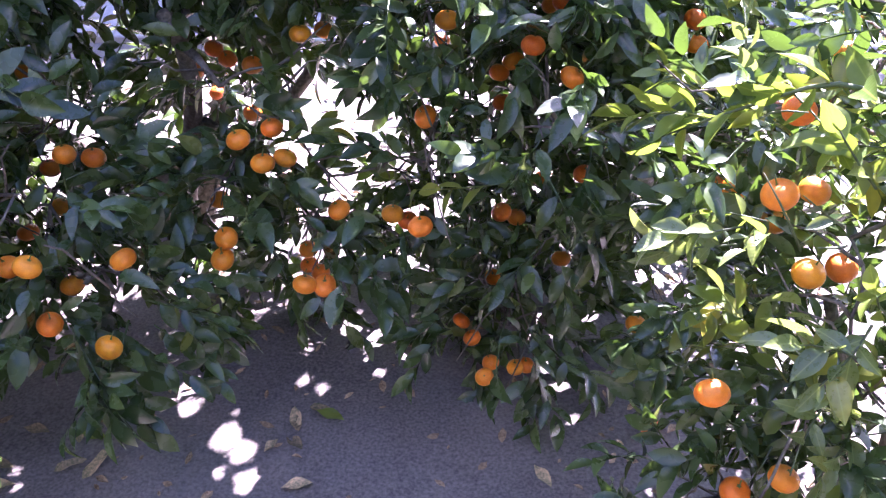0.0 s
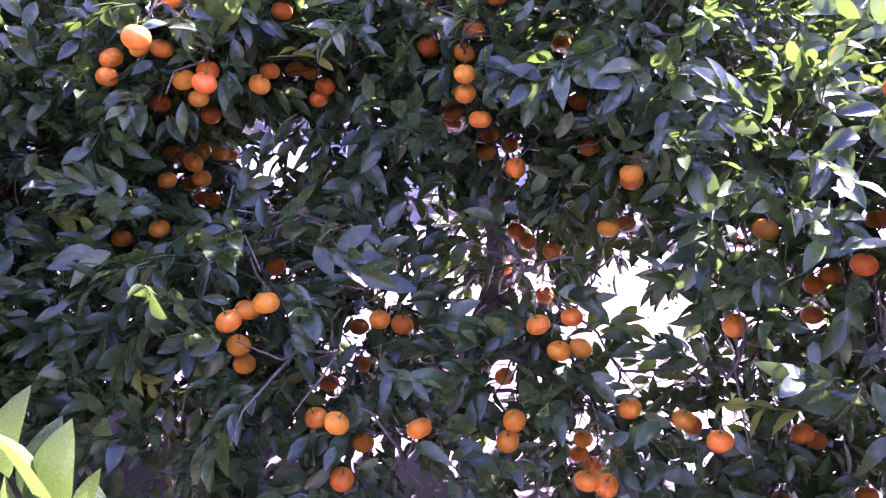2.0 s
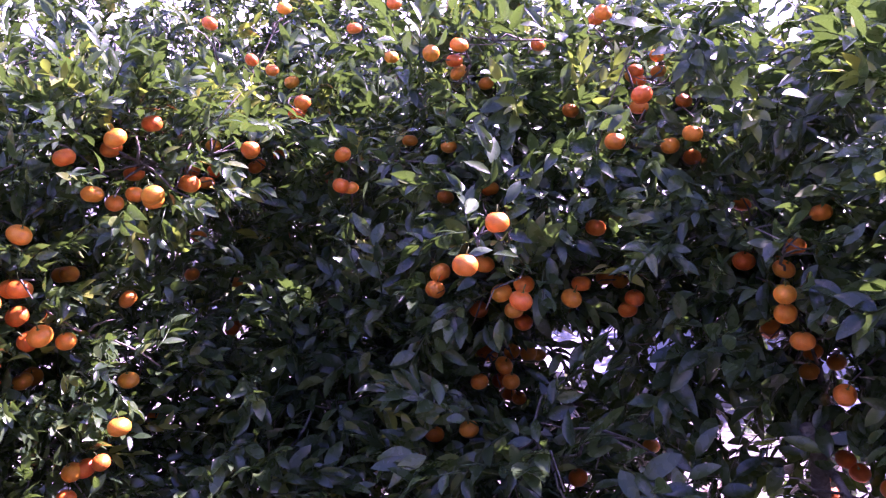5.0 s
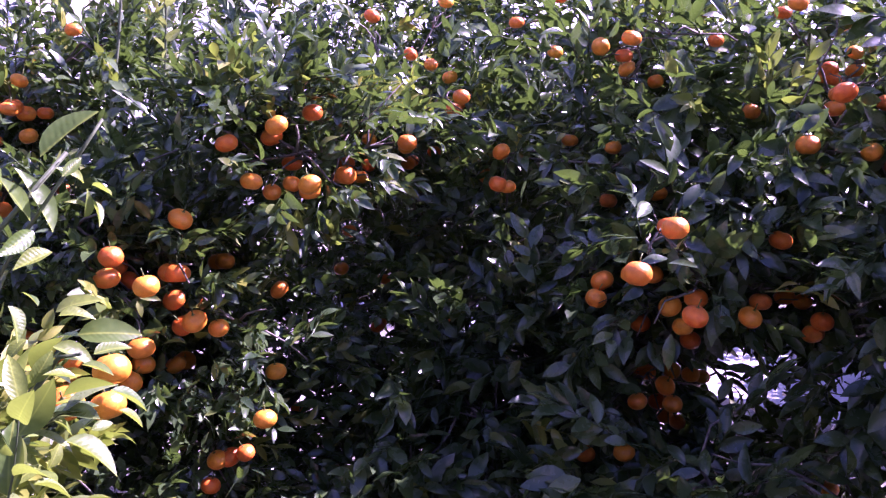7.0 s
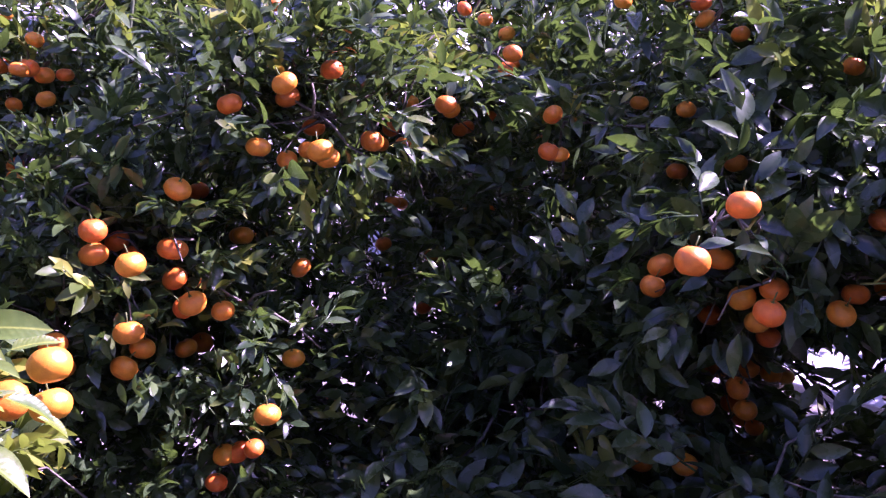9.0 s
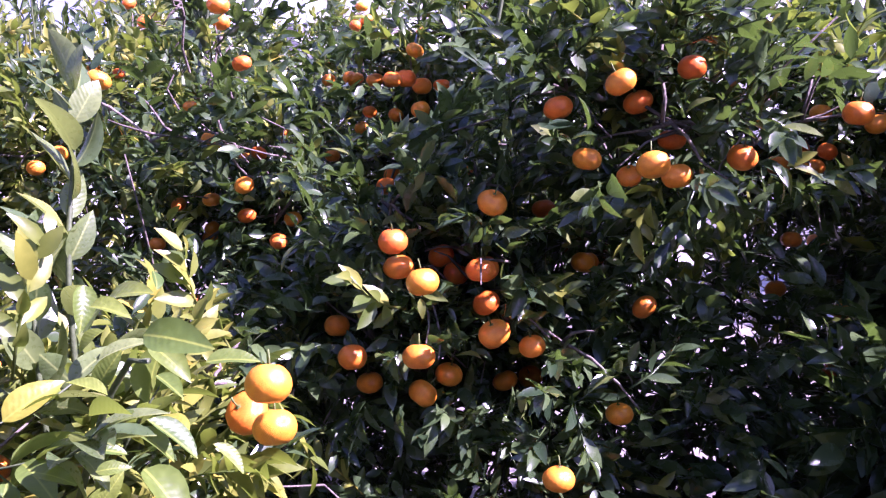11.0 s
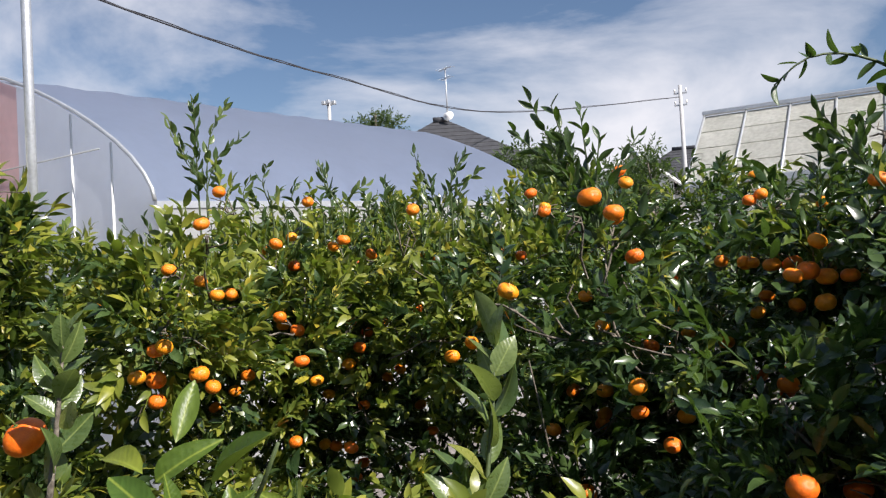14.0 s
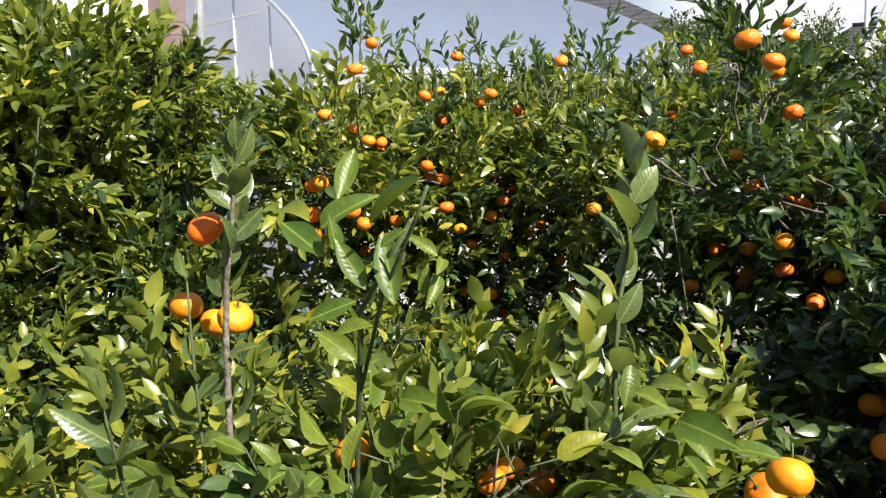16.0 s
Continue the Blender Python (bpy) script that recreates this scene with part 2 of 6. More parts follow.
def mesh_from(name, verts, faces, mats, smooth=False):
    me = bpy.data.meshes.new(name)
    me.from_pydata([tuple(v) for v in verts], [], [tuple(f) for f in faces])
    for m in (mats if isinstance(mats, (list, tuple)) else [mats]):
        me.materials.append(m)
    if smooth:
        me.shade_smooth()
    me.update()
    return me


def part(name, bm, mat, parent, label="", smooth=False):
    """Links a bmesh as one mesh object under a thing or a part."""
    me = bpy.data.meshes.new(name)
    bm.to_mesh(me)
    bm.free()
    me.materials.append(mat)
    if smooth:
        me.shade_smooth()
    ob = new(name, me)
    ob.parent = parent
    if label:
        ob["label"] = label
    return ob


def thing(name, place, label, category, group="", kind="", turn=0):
    ob = new(name)
    ob.empty_display_size = 0.2
    ob.matrix_basis = pose(*place, 0, 0, turn)
    return tagged(ob, label, category, group, kind)


def box(bm, lo, hi, bevel=0.0):
    r = bmesh.ops.create_cube(bm, size=1.0)
    vs = r["verts"]
    c = [(a + b) / 2 for a, b in zip(lo, hi)]
    s = [abs(b - a) for a, b in zip(lo, hi)]
    for v in vs:
        v.co = Vector((c[0] + v.co.x * s[0], c[1] + v.co.y * s[1], c[2] + v.co.z * s[2]))
    if bevel:
        es = list({e for v in vs for e in v.link_edges})
        bmesh.ops.bevel(bm, geom=es, offset=bevel, segments=1, affect="EDGES")


def tube_arrays(pts, radii, sides=6):
    """Vertices and faces of a tapered tube along points."""
    pts = [Vector(p) for p in pts]
    vs, fs = [], []
    n = len(pts)
    for i, p in enumerate(pts):
        d = (pts[min(i + 1, n - 1)] - pts[max(i - 1, 0)]).normalized()
        u = d.cross(Vector((0.31, 0.87, 0.38))).normalized()
        w = d.cross(u)
        for k in range(sides):
            a = 2 * math.pi * k / sides
            vs.append(p + (u * math.cos(a) + w * math.sin(a)) * radii[i])
    for i in range(n - 1):
        for k in range(sides):
            a, b = i * sides + k, i * sides + (k + 1) % sides
            fs.append((a, b, b + sides, a + sides))
    fs.append(tuple(range(sides))[::-1])
    fs.append(tuple(range((n - 1) * sides, n * sides)))
    return vs, fs


def tube_part(name, pts, radii, mat, parent, sides=8, label=""):
    vs, fs = tube_arrays(pts, radii, sides)
    ob = new(name, mesh_from(name, vs, fs, mat, smooth=True))
    ob.parent = parent
    if label:
        ob["label"] = label
    return ob


# ---------------------------------------------------------------- leaves and sprays
RNG = np.random.default_rng(11)


def leaf_arrays(length=1.0, width=0.40, fold=0.25, droop=0.25, wave=0.0, rows=4):
    """One blade along +y, its face to +z: a pointed oval, folded at the rib and bent down to the tip."""
    vs, fs = [(0, 0, 0)], []
    for i in range(1, rows):
        s = i / rows
        w = width * 0.5 * math.sin(math.pi * s ** 0.9) ** 0.8
        z = -droop * length * s * s
        up = fold * w
        ripple = wave * math.sin(s * 9)
        vs += [(-w, s * length, z + up + ripple), (0, s * length, z), (w, s * length, z + up - ripple)]
    vs.append((0, length, -droop * length))
    tip = len(vs) - 1
    fs += [(0, 2, 1), (0, 3, 2)]
    for i in range(rows - 2):
        a = 1 + 3 * i
        fs += [(a, a + 1, a + 4, a + 3), (a + 1, a + 2, a + 5, a + 4)]
    a = 1 + 3 * (rows - 2)
    fs += [(a, a + 1, tip), (a + 1, a + 2, tip)]
    return np.array(vs, float), fs


def basis(d, up=(0, 0, 1), roll=0.0):
    """Axes with +y along d and +z near up."""
    y = np.array(d, float)
    y /= np.linalg.norm(y) + 1e-9
    x = np.cross(y, np.array(up, float))
    n = np.linalg.norm(x)
    x = np.array([1.0, 0, 0]) if n < 1e-4 else x / n
    z = np.cross(x, y)
    c, s = math.cos(roll), math.sin(roll)
    return np.stack([x * c + z * s, y, z * c - x * s], axis=1)


def spray_plan(rng, leaves=8, length=0.20, leaf=0.085, spread=52, droop=0.25):
    """A shoot along +y: its stem points, and for each leaf a place, axes and size."""
    bend = rng.normal(0, 0.18, 2)

    def along(s):
        return np.array([bend[0] * s * s * length, s * length, bend[1] * s * s * length - droop * 0.35 * length * s * s])

    out, turn = [], rng.uniform(0, 6.28)
    for i in range(leaves):
        s = 0.12 + 0.88 * (i + 0.6) / leaves
        turn += 2.4 + rng.normal(0, 0.25)
        tilt = radians(spread + rng.normal(0, 11) - 26 * s)
        d = np.array([math.cos(turn) * math.sin(tilt), math.cos(tilt), math.sin(turn) * math.sin(tilt) - 0.25 * droop])
        size = leaf * (0.72 + 0.45 * rng.random()) * (1.0 - 0.25 * abs(s - 0.6))
        out.append((along(s), basis(d, (0, 0.25, 1), rng.normal(0, 0.45)), size))
    return [along(s) for s in np.linspace(0, 1, 4)], out


def spray_arrays(rng, rows=4, **kw):
    """A shoot as vertices, triangles, and the leaf that each triangle belongs to (0 is the stem)."""
    stem, leaves = spray_plan(rng, **kw)
    tv, tf = tube_arrays(stem, [0.0026, 0.0022, 0.0017, 0.001], 3)
    vs, tri, ids = [np.array([tuple(v) for v in tv])], [], []

    def put(faces, off, k):
        for f in faces:
            for j in range(1, len(f) - 1):
                tri.append((f[0] + off, f[j] + off, f[j + 1] + off))
                ids.append(k)

    put(tf, 0, 0)
    off = len(tv)
    for k, (p, ax, size) in enumerate(leaves):
        lv, lf = leaf_arrays(1.0, 0.36 + 0.12 * rng.random(), 0.1 + 0.6 * rng.random(), 0.05 + 0.45 * rng.random(), 0.014 * rng.random(), rows)
        vs.append(p + (lv * size) @ ax.T)
        put(lf, off, k + 1)
        off += len(lv)
    return np.concatenate(vs), np.array(tri), np.array(ids)


def sprays(count, rows=4, lo=6, hi=10, leaf=0.085, length=(0.13, 0.23), droop=(0.0, 0.3)):
    return [spray_arrays(RNG, rows, leaves=int(RNG.integers(lo, hi + 1)), length=RNG.uniform(*length), leaf=leaf, droop=RNG.uniform(*droop)) for _ in range(count)]


SPRAYS = sprays(14, 4, 9, 14, 0.060, (0.11, 0.20))
BROAD_SPRAYS = sprays(14, 5, 7, 11, 0.084, (0.13, 0.22), (0.2, 1.0))
FAR_SPRAYS = sprays(6, 2, 7, 7, 0.11, (0.2, 0.24))


def clear_of(C, fruit, eye, margin=0.004, reach=0.55):
    """Which points lie clear of the fruit and of the open space in which it hangs, on the side of the aisle at eye."""
    keep = np.ones(len(C), bool)
    order = np.argsort(C[:, 0])
    xs = C[order, 0]
    for x, y, z, r in fruit:
        o = np.array([x, y, z])
        d = np.array(eye) - o
        d /= np.linalg.norm(d)
        ends = (x, x + d[0] * reach)
        near = order[np.searchsorted(xs, min(ends) - r - margin):np.searchsorted(xs, max(ends) + r + margin)]
        q = C[near] - o
        s = np.clip(q @ d, 0, reach)
        keep[near] &= ((q - s[:, None] * d) ** 2).sum(1) > (r + margin) ** 2
    return keep


def scatter_mesh(name, places, ways, sizes, templates, mat, rng, fruit=(), eye=(0, 0, 0), reach=0.55, beams=(), eye2=None):
    """Joins one spray at every place, pointing along its way; whole leaves in the fruit's way are left out."""
    vv, tt, ii, off, ioff = [], [], [], 0, 0
    for p, d, s in zip(places, ways, sizes):
        v, t, ids = templates[rng.integers(len(templates))]
        ax = basis(d, rng.normal(0, 0.5, 3) + np.array([0, 0, 1.0]), rng.uniform(-0.6, 0.6))
        vv.append(p + (v * s) @ ax.T)
        tt.append(t + off)
        ii.append(ids + ioff)
        off += len(v)
        ioff += ids.max() + 1
    V, T, I = np.concatenate(vv), np.concatenate(tt).astype(np.int32), np.concatenate(ii)
    if len(fruit):
        mid = V[T].mean(axis=1)
        bad = ~clear_of(mid, fruit, eye, 0.004, reach)
        if eye2 is not None:
            bad |= ~clear_of(mid, fruit, eye2, 0.0, reach)
        hit = np.bincount(I, weights=bad, minlength=ioff) > 0
        T, I = T[~hit[I]], I[~hit[I]]
    if len(beams):
        # slits between the leaves, through which the sun reaches the soil
        C = V[T].mean(axis=1)
        w = np.array(sun_way)
        bad = np.zeros(len(T), bool)
        for x, y, r in beams:
            q = C - np.array([x, y, 0.0])
            bad |= ((q - (q @ w)[:, None] * w) ** 2).sum(1) < r * r
        hit = np.bincount(I, weights=bad, minlength=ioff) > 0
        T = T[~hit[I]]
    me = bpy.data.meshes.new(name)
    me.vertices.add(len(V))
    me.vertices.foreach_set("co", V.astype(np.float32).ravel())
    me.loops.add(T.size)
    me.loops.foreach_set("vertex_index", np.ascontiguousarray(T).ravel())
    me.polygons.add(len(T))
    me.polygons.foreach_set("loop_start", np.arange(0, T.size, 3, dtype=np.int32))
    me.polygons.foreach_set("loop_total", np.full(len(T), 3, dtype=np.int32))
    me.materials.append(mat)
    me.update()
    me.shade_smooth()
    return me


def clump_points(rng, clumps, per_m2=60, hang=0.35):
    """Shoots over the outer part of ellipsoid clumps (x, y, z, radius, height): places and outward ways."""
    P, D = [], []
    for cx, cy, cz, r, h in clumps:
        n = max(3, int(per_m2 * 4 * math.pi * r * max(r, h) * (0.75 + 0.5 * rng.random())))
        u = rng.normal(0, 1, (n, 3))
        u /= np.linalg.norm(u, axis=1)[:, None]
        k = rng.random(n) ** 0.45
        P.append(np.array([cx, cy, cz]) + u * np.array([r, r, h]) * k[:, None])
        D.append(u * np.array([1, 1, 0.8]) + np.array([0, 0, hang]) + rng.normal(0, 0.45, (n, 3)))
    return np.concatenate(P), np.concatenate(D)


def leaf_mesh(seed, mat, width=0.40, fold=0.3):
    rng = np.random.default_rng(seed)
    v, f = leaf_arrays(1.0, width * (0.9 + 0.25 * rng.random()), fold + 0.5 * rng.random(), 0.05 + 0.38 * rng.random(), 0.006 + 0.016 * rng.random(), 8)
    return mesh_from("leaf", v, f, mat, smooth=True)


LEAVES = [leaf_mesh(k, M_LEAF_ONE, 0.44) for k in range(5)]
PALE_LEAVES = [leaf_mesh(k + 9, M_YOUNG_ONE, 0.44) for k in range(5)]
SLIM_LEAVES = [leaf_mesh(k + 39, M_YOUNG_ONE, 0.35, 0.6) for k in range(5)]
WIDE_LEAVES = [leaf_mesh(k + 29, M_LEAF_ONE, 0.50, 0.08) for k in range(5)]
SHADED_WIDE = [leaf_mesh(k + 49, M_LEAF, 0.47) for k in range(4)]
DARK_LEAVES = [leaf_mesh(k + 19, M_LEAF, 0.34) for k in range(4)]


def one_leaf(parent, inv, place, axes, size, meshes, rng):
    ob = new("leaf", meshes[rng.integers(len(meshes))])
    ob.parent = parent
    m = Matrix([[axes[r][c] * size for c in range(3)] + [place[r]] for r in range(3)] + [[0, 0, 0, 1]])
    ob.matrix_basis = inv @ m
    return ob


# ---------------------------------------------------------------- fruit
def fruit_mesh(seed, flat=0.84):
    rng = np.random.default_rng(seed)
    bm = bmesh.new()
    bmesh.ops.create_uvsphere(bm, u_segments=20, v_segments=12, radius=1.0)
    k = rng.normal(0, 0.025, 4)
    for v in bm.verts:
        x, y, z = v.co
        a = math.atan2(y, x)
        rim = math.hypot(x, y)
        swell = 1 + k[0] * math.cos(a + seed) + k[1] * math.cos(2 * a) + 0.012 * math.cos(9 * a) * rim
        dent = 0.16 * math.exp(-(rim / 0.28) ** 2)
        v.co = Vector((x * swell, y * swell, z * flat - math.copysign(dent, z) * (0.8 if z > 0 else 1.0)))
    me = bpy.data.meshes.new("tangerine")
    bm.to_mesh(me)
    bm.free()
    me.materials.append(M_PEEL)
    me.shade_smooth()
    return me


def calyx_mesh():
    vs, fs = [(0, 0, 0.10)], []
    for k in range(10):
        a = 2 * math.pi * k / 10
        r = 0.20 if k % 2 else 0.10
        vs.append((r * math.cos(a), r * math.sin(a), 0.03))
    for k in range(10):
        fs.append((0, 1 + k, 1 + (k + 1) % 10))
    tv, tf = tube_arrays([(0, 0, 0.02), (0.02, 0, 0.35), (0.10, 0.03, 0.72)], [0.06, 0.045, 0.05], 5)
    n = len(vs)
    vs += [tuple(v) for v in tv]
    fs += [tuple(i + n for i in f) for f in tf]
    return mesh_from("calyx", vs, fs, M_CALYX, smooth=True)


FRUIT_MESHES = [fruit_mesh(3, 0.82), fruit_mesh(5, 0.87), fruit_mesh(8, 0.79)]
CALYX_MESH = calyx_mesh()


def hang_fruit(tree, rows, rng):
    """Each tangerine is an object of its own under its tree, with its calyx and stalk."""
    base = tree.matrix_basis.inverted()
    for x, y, z, r in rows:
        ob = new("tangerine", FRUIT_MESHES[rng.integers(3)])
        ob.parent = tree
        tilt = rng.normal(0, 16, 2)
        r = r * (0.97 + 0.06 * rng.random())
        ob.matrix_basis = base @ pose(x, y, z, tilt[0], tilt[1], rng.uniform(0, 360)) @ Matrix.Diagonal((r, r, r, 1))
        ca = new("calyx", CALYX_MESH)
        ca.parent = ob
        ca.location = (0, 0, 0.70)


# places of the fruit: x, y, z, radius
FRUIT_LONG_A = [
    (0.02, 2.06, 1.04, 0.030), (0.01, 2.84, 0.71, 0.030), (-0.37, 2.14, 0.97, 0.030), (-0.34, 2.38, 0.90, 0.030),
    (-0.70, 2.48, 0.80, 0.030), (-0.66, 2.47, 0.77, 0.030), (-0.55, 2.32, 0.81, 0.030), (-0.76, 2.45, 0.74, 0.030),
    (-0.84, 2.93, 0.46, 0.030), (-0.58, 2.38, 0.63, 0.030), (-0.50, 1.87, 0.79, 0.030), (-0.42, 1.90, 0.81, 0.030),
    (-0.44, 1.84, 0.74, 0.030), (-0.39, 1.89, 0.73, 0.030), (0.17, 2.19, 0.85, 0.030), (0.21, 2.20, 0.88, 0.030),
    (0.23, 1.94, 1.02, 0.030), (0.32, 1.86, 0.97, 0.030), (0.19, 2.26, 0.73, 0.030), (-0.03, 1.87, 0.86, 0.030),
    (0.33, 2.42, 0.97, 0.030), (0.65, 2.06, 1.05, 0.030), (0.43, 2.14, 0.56, 0.030), (0.37, 2.56, 0.31, 0.030),
]
FRUIT_LONG_B = [
    (0.19, 2.08, 0.46, 0.030), (0.25, 2.20, 0.37, 0.030), (-0.12, 1.90, 0.56, 0.030), (-0.09, 2.19, 0.36, 0.030),
    (-0.04, 1.68, 0.66, 0.030), (-0.25, 1.80, 0.63, 0.030), (-0.33, 1.67, 0.49, 0.030), (-0.28, 1.68, 0.48, 0.030),
    (-0.36, 2.10, 0.22, 0.030), (-0.42, 2.24, 0.15, 0.030), (-0.40, 2.14, 0.28, 0.030), (-0.52, 1.71, 0.60, 0.030),
    (-0.53, 1.69, 0.55, 0.030), (-0.71, 1.54, 0.65, 0.030), (-0.64, 2.10, 0.48, 0.030), (-0.90, 1.78, 0.79, 0.030),
    (-0.87, 1.86, 0.74, 0.030), (-1.08, 2.04, 0.61, 0.030), (-1.29, 2.44, 0.73, 0.030), (-1.05, 1.98, 0.52, 0.030),
    (-1.14, 1.94, 0.46, 0.030), (-0.99, 1.56, 0.61, 0.030), (-0.88, 1.45, 0.69, 0.030), (-0.92, 1.68, 0.47, 0.030),
]
FRUIT_LONG_C = [
    (-0.90, 1.50, 0.49, 0.030), (-0.73, 1.41, 0.50, 0.030), (0.08, 1.98, 0.13, 0.028), (0.11, 1.90, 0.13, 0.027),
    (0.14, 1.73, 0.13, 0.027), (0.16, 1.79, 0.13, 0.026), (0.23, 1.77, 0.13, 0.027), (0.26, 1.78, 0.13, 0.026),
    (0.19, 2.21, 0.13, 0.030), (0.39, 2.12, 0.27, 0.030), (0.56, 1.80, 0.27, 0.030), (0.69, 1.43, 0.84, 0.030),
    (0.63, 1.64, 0.76, 0.030), (0.66, 1.59, 0.83, 0.030), (0.71, 1.82, 0.70, 0.030), (0.84, 1.62, 1.13, 0.030),
    (0.65, 2.02, 1.00, 0.030), (-1.08, 1.53, 0.93, 0.030), (-1.16, 1.49, 0.89, 0.030), (-1.17, 1.59, 0.87, 0.030),
    (-1.18, 1.55, 0.79, 0.030), (-1.21, 1.61, 0.70, 0.030), (-1.27, 1.91, 0.84, 0.030), (-0.82, 2.28, 1.40, 0.030),
]
FRUIT_LONG_D = [
    (-0.76, 2.08, 1.38, 0.030), (-0.77, 2.12, 1.32, 0.030), (-0.91, 2.46, 1.18, 0.030), (-0.73, 2.13, 1.25, 0.030),
    (-0.79, 2.46, 1.12, 0.030), (-0.79, 2.43, 1.07, 0.030), (-0.63, 2.14, 1.12, 0.030), (-0.76, 2.61, 1.05, 0.030),
    (-0.96, 2.39, 1.39, 0.030), (-0.51, 2.42, 1.25, 0.030), (-0.31, 2.01, 1.17, 0.030), (-0.47, 2.37, 1.13, 0.030),
    (0.25, 2.07, 1.40, 0.030), (0.27, 1.90, 1.41, 0.030), (0.47, 2.19, 1.14, 0.030), (0.35, 2.35, 1.00, 0.030),
    (-1.26, 1.57, 1.62, 0.030), (-1.27, 1.45, 1.54, 0.030), (-1.51, 1.85, 1.45, 0.030), (-1.62, 1.79, 1.43, 0.030),
    (-1.61, 1.75, 1.39, 0.030), (-1.67, 2.03, 1.26, 0.030), (-1.29, 1.70, 1.40, 0.030), (-1.41, 1.90, 1.39, 0.030),
]
FRUIT_LONG_E = [
    (-1.46, 1.86, 1.37, 0.030), (-1.43, 1.87, 1.32, 0.030), (-1.52, 2.05, 1.23, 0.030), (-1.29, 1.95, 1.35, 0.030),
    (-1.33, 2.08, 1.36, 0.030), (-1.41, 2.38, 1.31, 0.030), (-1.22, 2.20, 1.30, 0.030), (-1.25, 2.21, 1.26, 0.030),
    (-1.84, 2.28, 1.03, 0.030), (-1.82, 2.28, 1.02, 0.030), (-1.75, 2.32, 1.03, 0.030), (-1.70, 2.35, 1.02, 0.030),
    (-1.60, 2.05, 1.08, 0.030), (-1.56, 2.03, 1.04, 0.030), (-1.78, 2.28, 0.93, 0.030), (-1.86, 2.45, 0.81, 0.030),
    (-1.63, 1.96, 1.05, 0.030), (-1.76, 1.88, 0.88, 0.030), (-1.60, 1.85, 0.94, 0.030), (-0.94, 2.31, 1.41, 0.030),
    (-0.71, 2.49, 1.00, 0.030), (-1.00, 2.75, 1.08, 0.030), (-1.17, 2.17, 1.89, 0.030), (-1.28, 2.22, 1.76, 0.030),
]
FRUIT_LONG_F = [
    (-1.20, 2.43, 1.73, 0.030), (-1.09, 2.33, 1.77, 0.030), (-1.20, 2.60, 1.68, 0.030), (-1.31, 2.81, 1.86, 0.030),
    (-1.48, 2.99, 1.97, 0.030), (-1.46, 2.75, 1.97, 0.030), (-1.36, 2.56, 1.85, 0.030), (-1.65, 2.62, 1.85, 0.030),
    (-1.30, 2.12, 1.52, 0.030), (-1.11, 2.81, 1.50, 0.030), (-1.77, 2.27, 1.61, 0.030), (-1.90, 2.19, 1.59, 0.030),
    (-2.02, 2.38, 1.75, 0.030), (-2.29, 2.48, 1.77, 0.030), (-2.11, 1.93, 1.76, 0.030), (-2.11, 1.91, 1.66, 0.030),
    (-2.02, 2.46, 2.01, 0.030), (-2.05, 2.68, 1.97, 0.030), (-0.51, 2.98, 1.67, 0.030), (-0.64, 2.82, 1.36, 0.030),
    (-0.48, 2.47, 1.10, 0.030), (-0.32, 2.15, 1.11, 0.030), (-0.21, 2.04, 1.88, 0.030), (-0.68, 3.13, 1.78, 0.030),
]
FRUIT_LONG_G = [
    (-2.58, 2.52, 2.23, 0.030), (-2.46, 2.64, 2.32, 0.030), (-1.92, 2.19, 2.07, 0.030), (-1.85, 2.25, 2.09, 0.030),
    (-1.98, 2.39, 2.05, 0.030), (-2.09, 2.56, 2.02, 0.030), (-2.29, 2.41, 2.09, 0.030), (-1.86, 2.76, 2.10, 0.030),
    (-1.57, 2.96, 1.96, 0.030), (-1.41, 2.42, 2.15, 0.030), (-1.69, 2.91, 2.18, 0.030), (-1.44, 1.82, 1.58, 0.027),
    (-1.53, 1.79, 1.46, 0.027), (-1.68, 2.38, 1.01, 0.027), (-1.73, 2.32, 0.86, 0.027), (-1.36, 2.39, 1.30, 0.027),
    (-1.36, 2.58, 1.89, 0.027), (-1.45, 2.76, 1.94, 0.027), (-1.41, 2.82, 2.02, 0.027), (-2.10, 1.94, 1.65, 0.027),
    (-0.80, 2.30, 1.46, 0.030), (-0.74, 2.33, 1.55, 0.030),
]
FRUIT_LONG = FRUIT_LONG_A + FRUIT_LONG_B + FRUIT_LONG_C + FRUIT_LONG_D + FRUIT_LONG_E + FRUIT_LONG_F + FRUIT_LONG_G
FRUIT_TALL_A = [
    (-2.64, 2.05, 0.93, 0.030), (-2.40, 2.15, 1.66, 0.030), (-2.38, 2.02, 1.94, 0.030), (-2.55, 2.14, 1.90, 0.030),
    (-2.75, 2.31, 2.03, 0.030), (-2.53, 1.89, 1.78, 0.030), (-2.85, 2.16, 1.70, 0.030), (-2.74, 1.75, 1.68, 0.030),
    (-2.91, 2.32, 1.39, 0.030), (-3.25, 2.14, 1.40, 0.030), (-2.81, 2.36, 2.33, 0.030), (-2.84, 2.01, 2.26, 0.030),
    (-2.90, 2.24, 2.13, 0.030), (-3.25, 1.66, 2.17, 0.030), (-2.65, 1.11, 1.60, 0.030), (-2.30, 0.93, 1.37, 0.030),
    (-2.53, 1.18, 1.48, 0.030), (-2.32, 0.92, 1.51, 0.030), (-2.83, 1.84, 1.47, 0.030), (-2.84, 1.80, 1.33, 0.030),
    (-2.90, 2.01, 1.07, 0.030), (-2.90, 2.36, 1.02, 0.030), (-2.98, 2.38, 1.38, 0.030), (-2.60, 1.06, 1.19, 0.030),
]
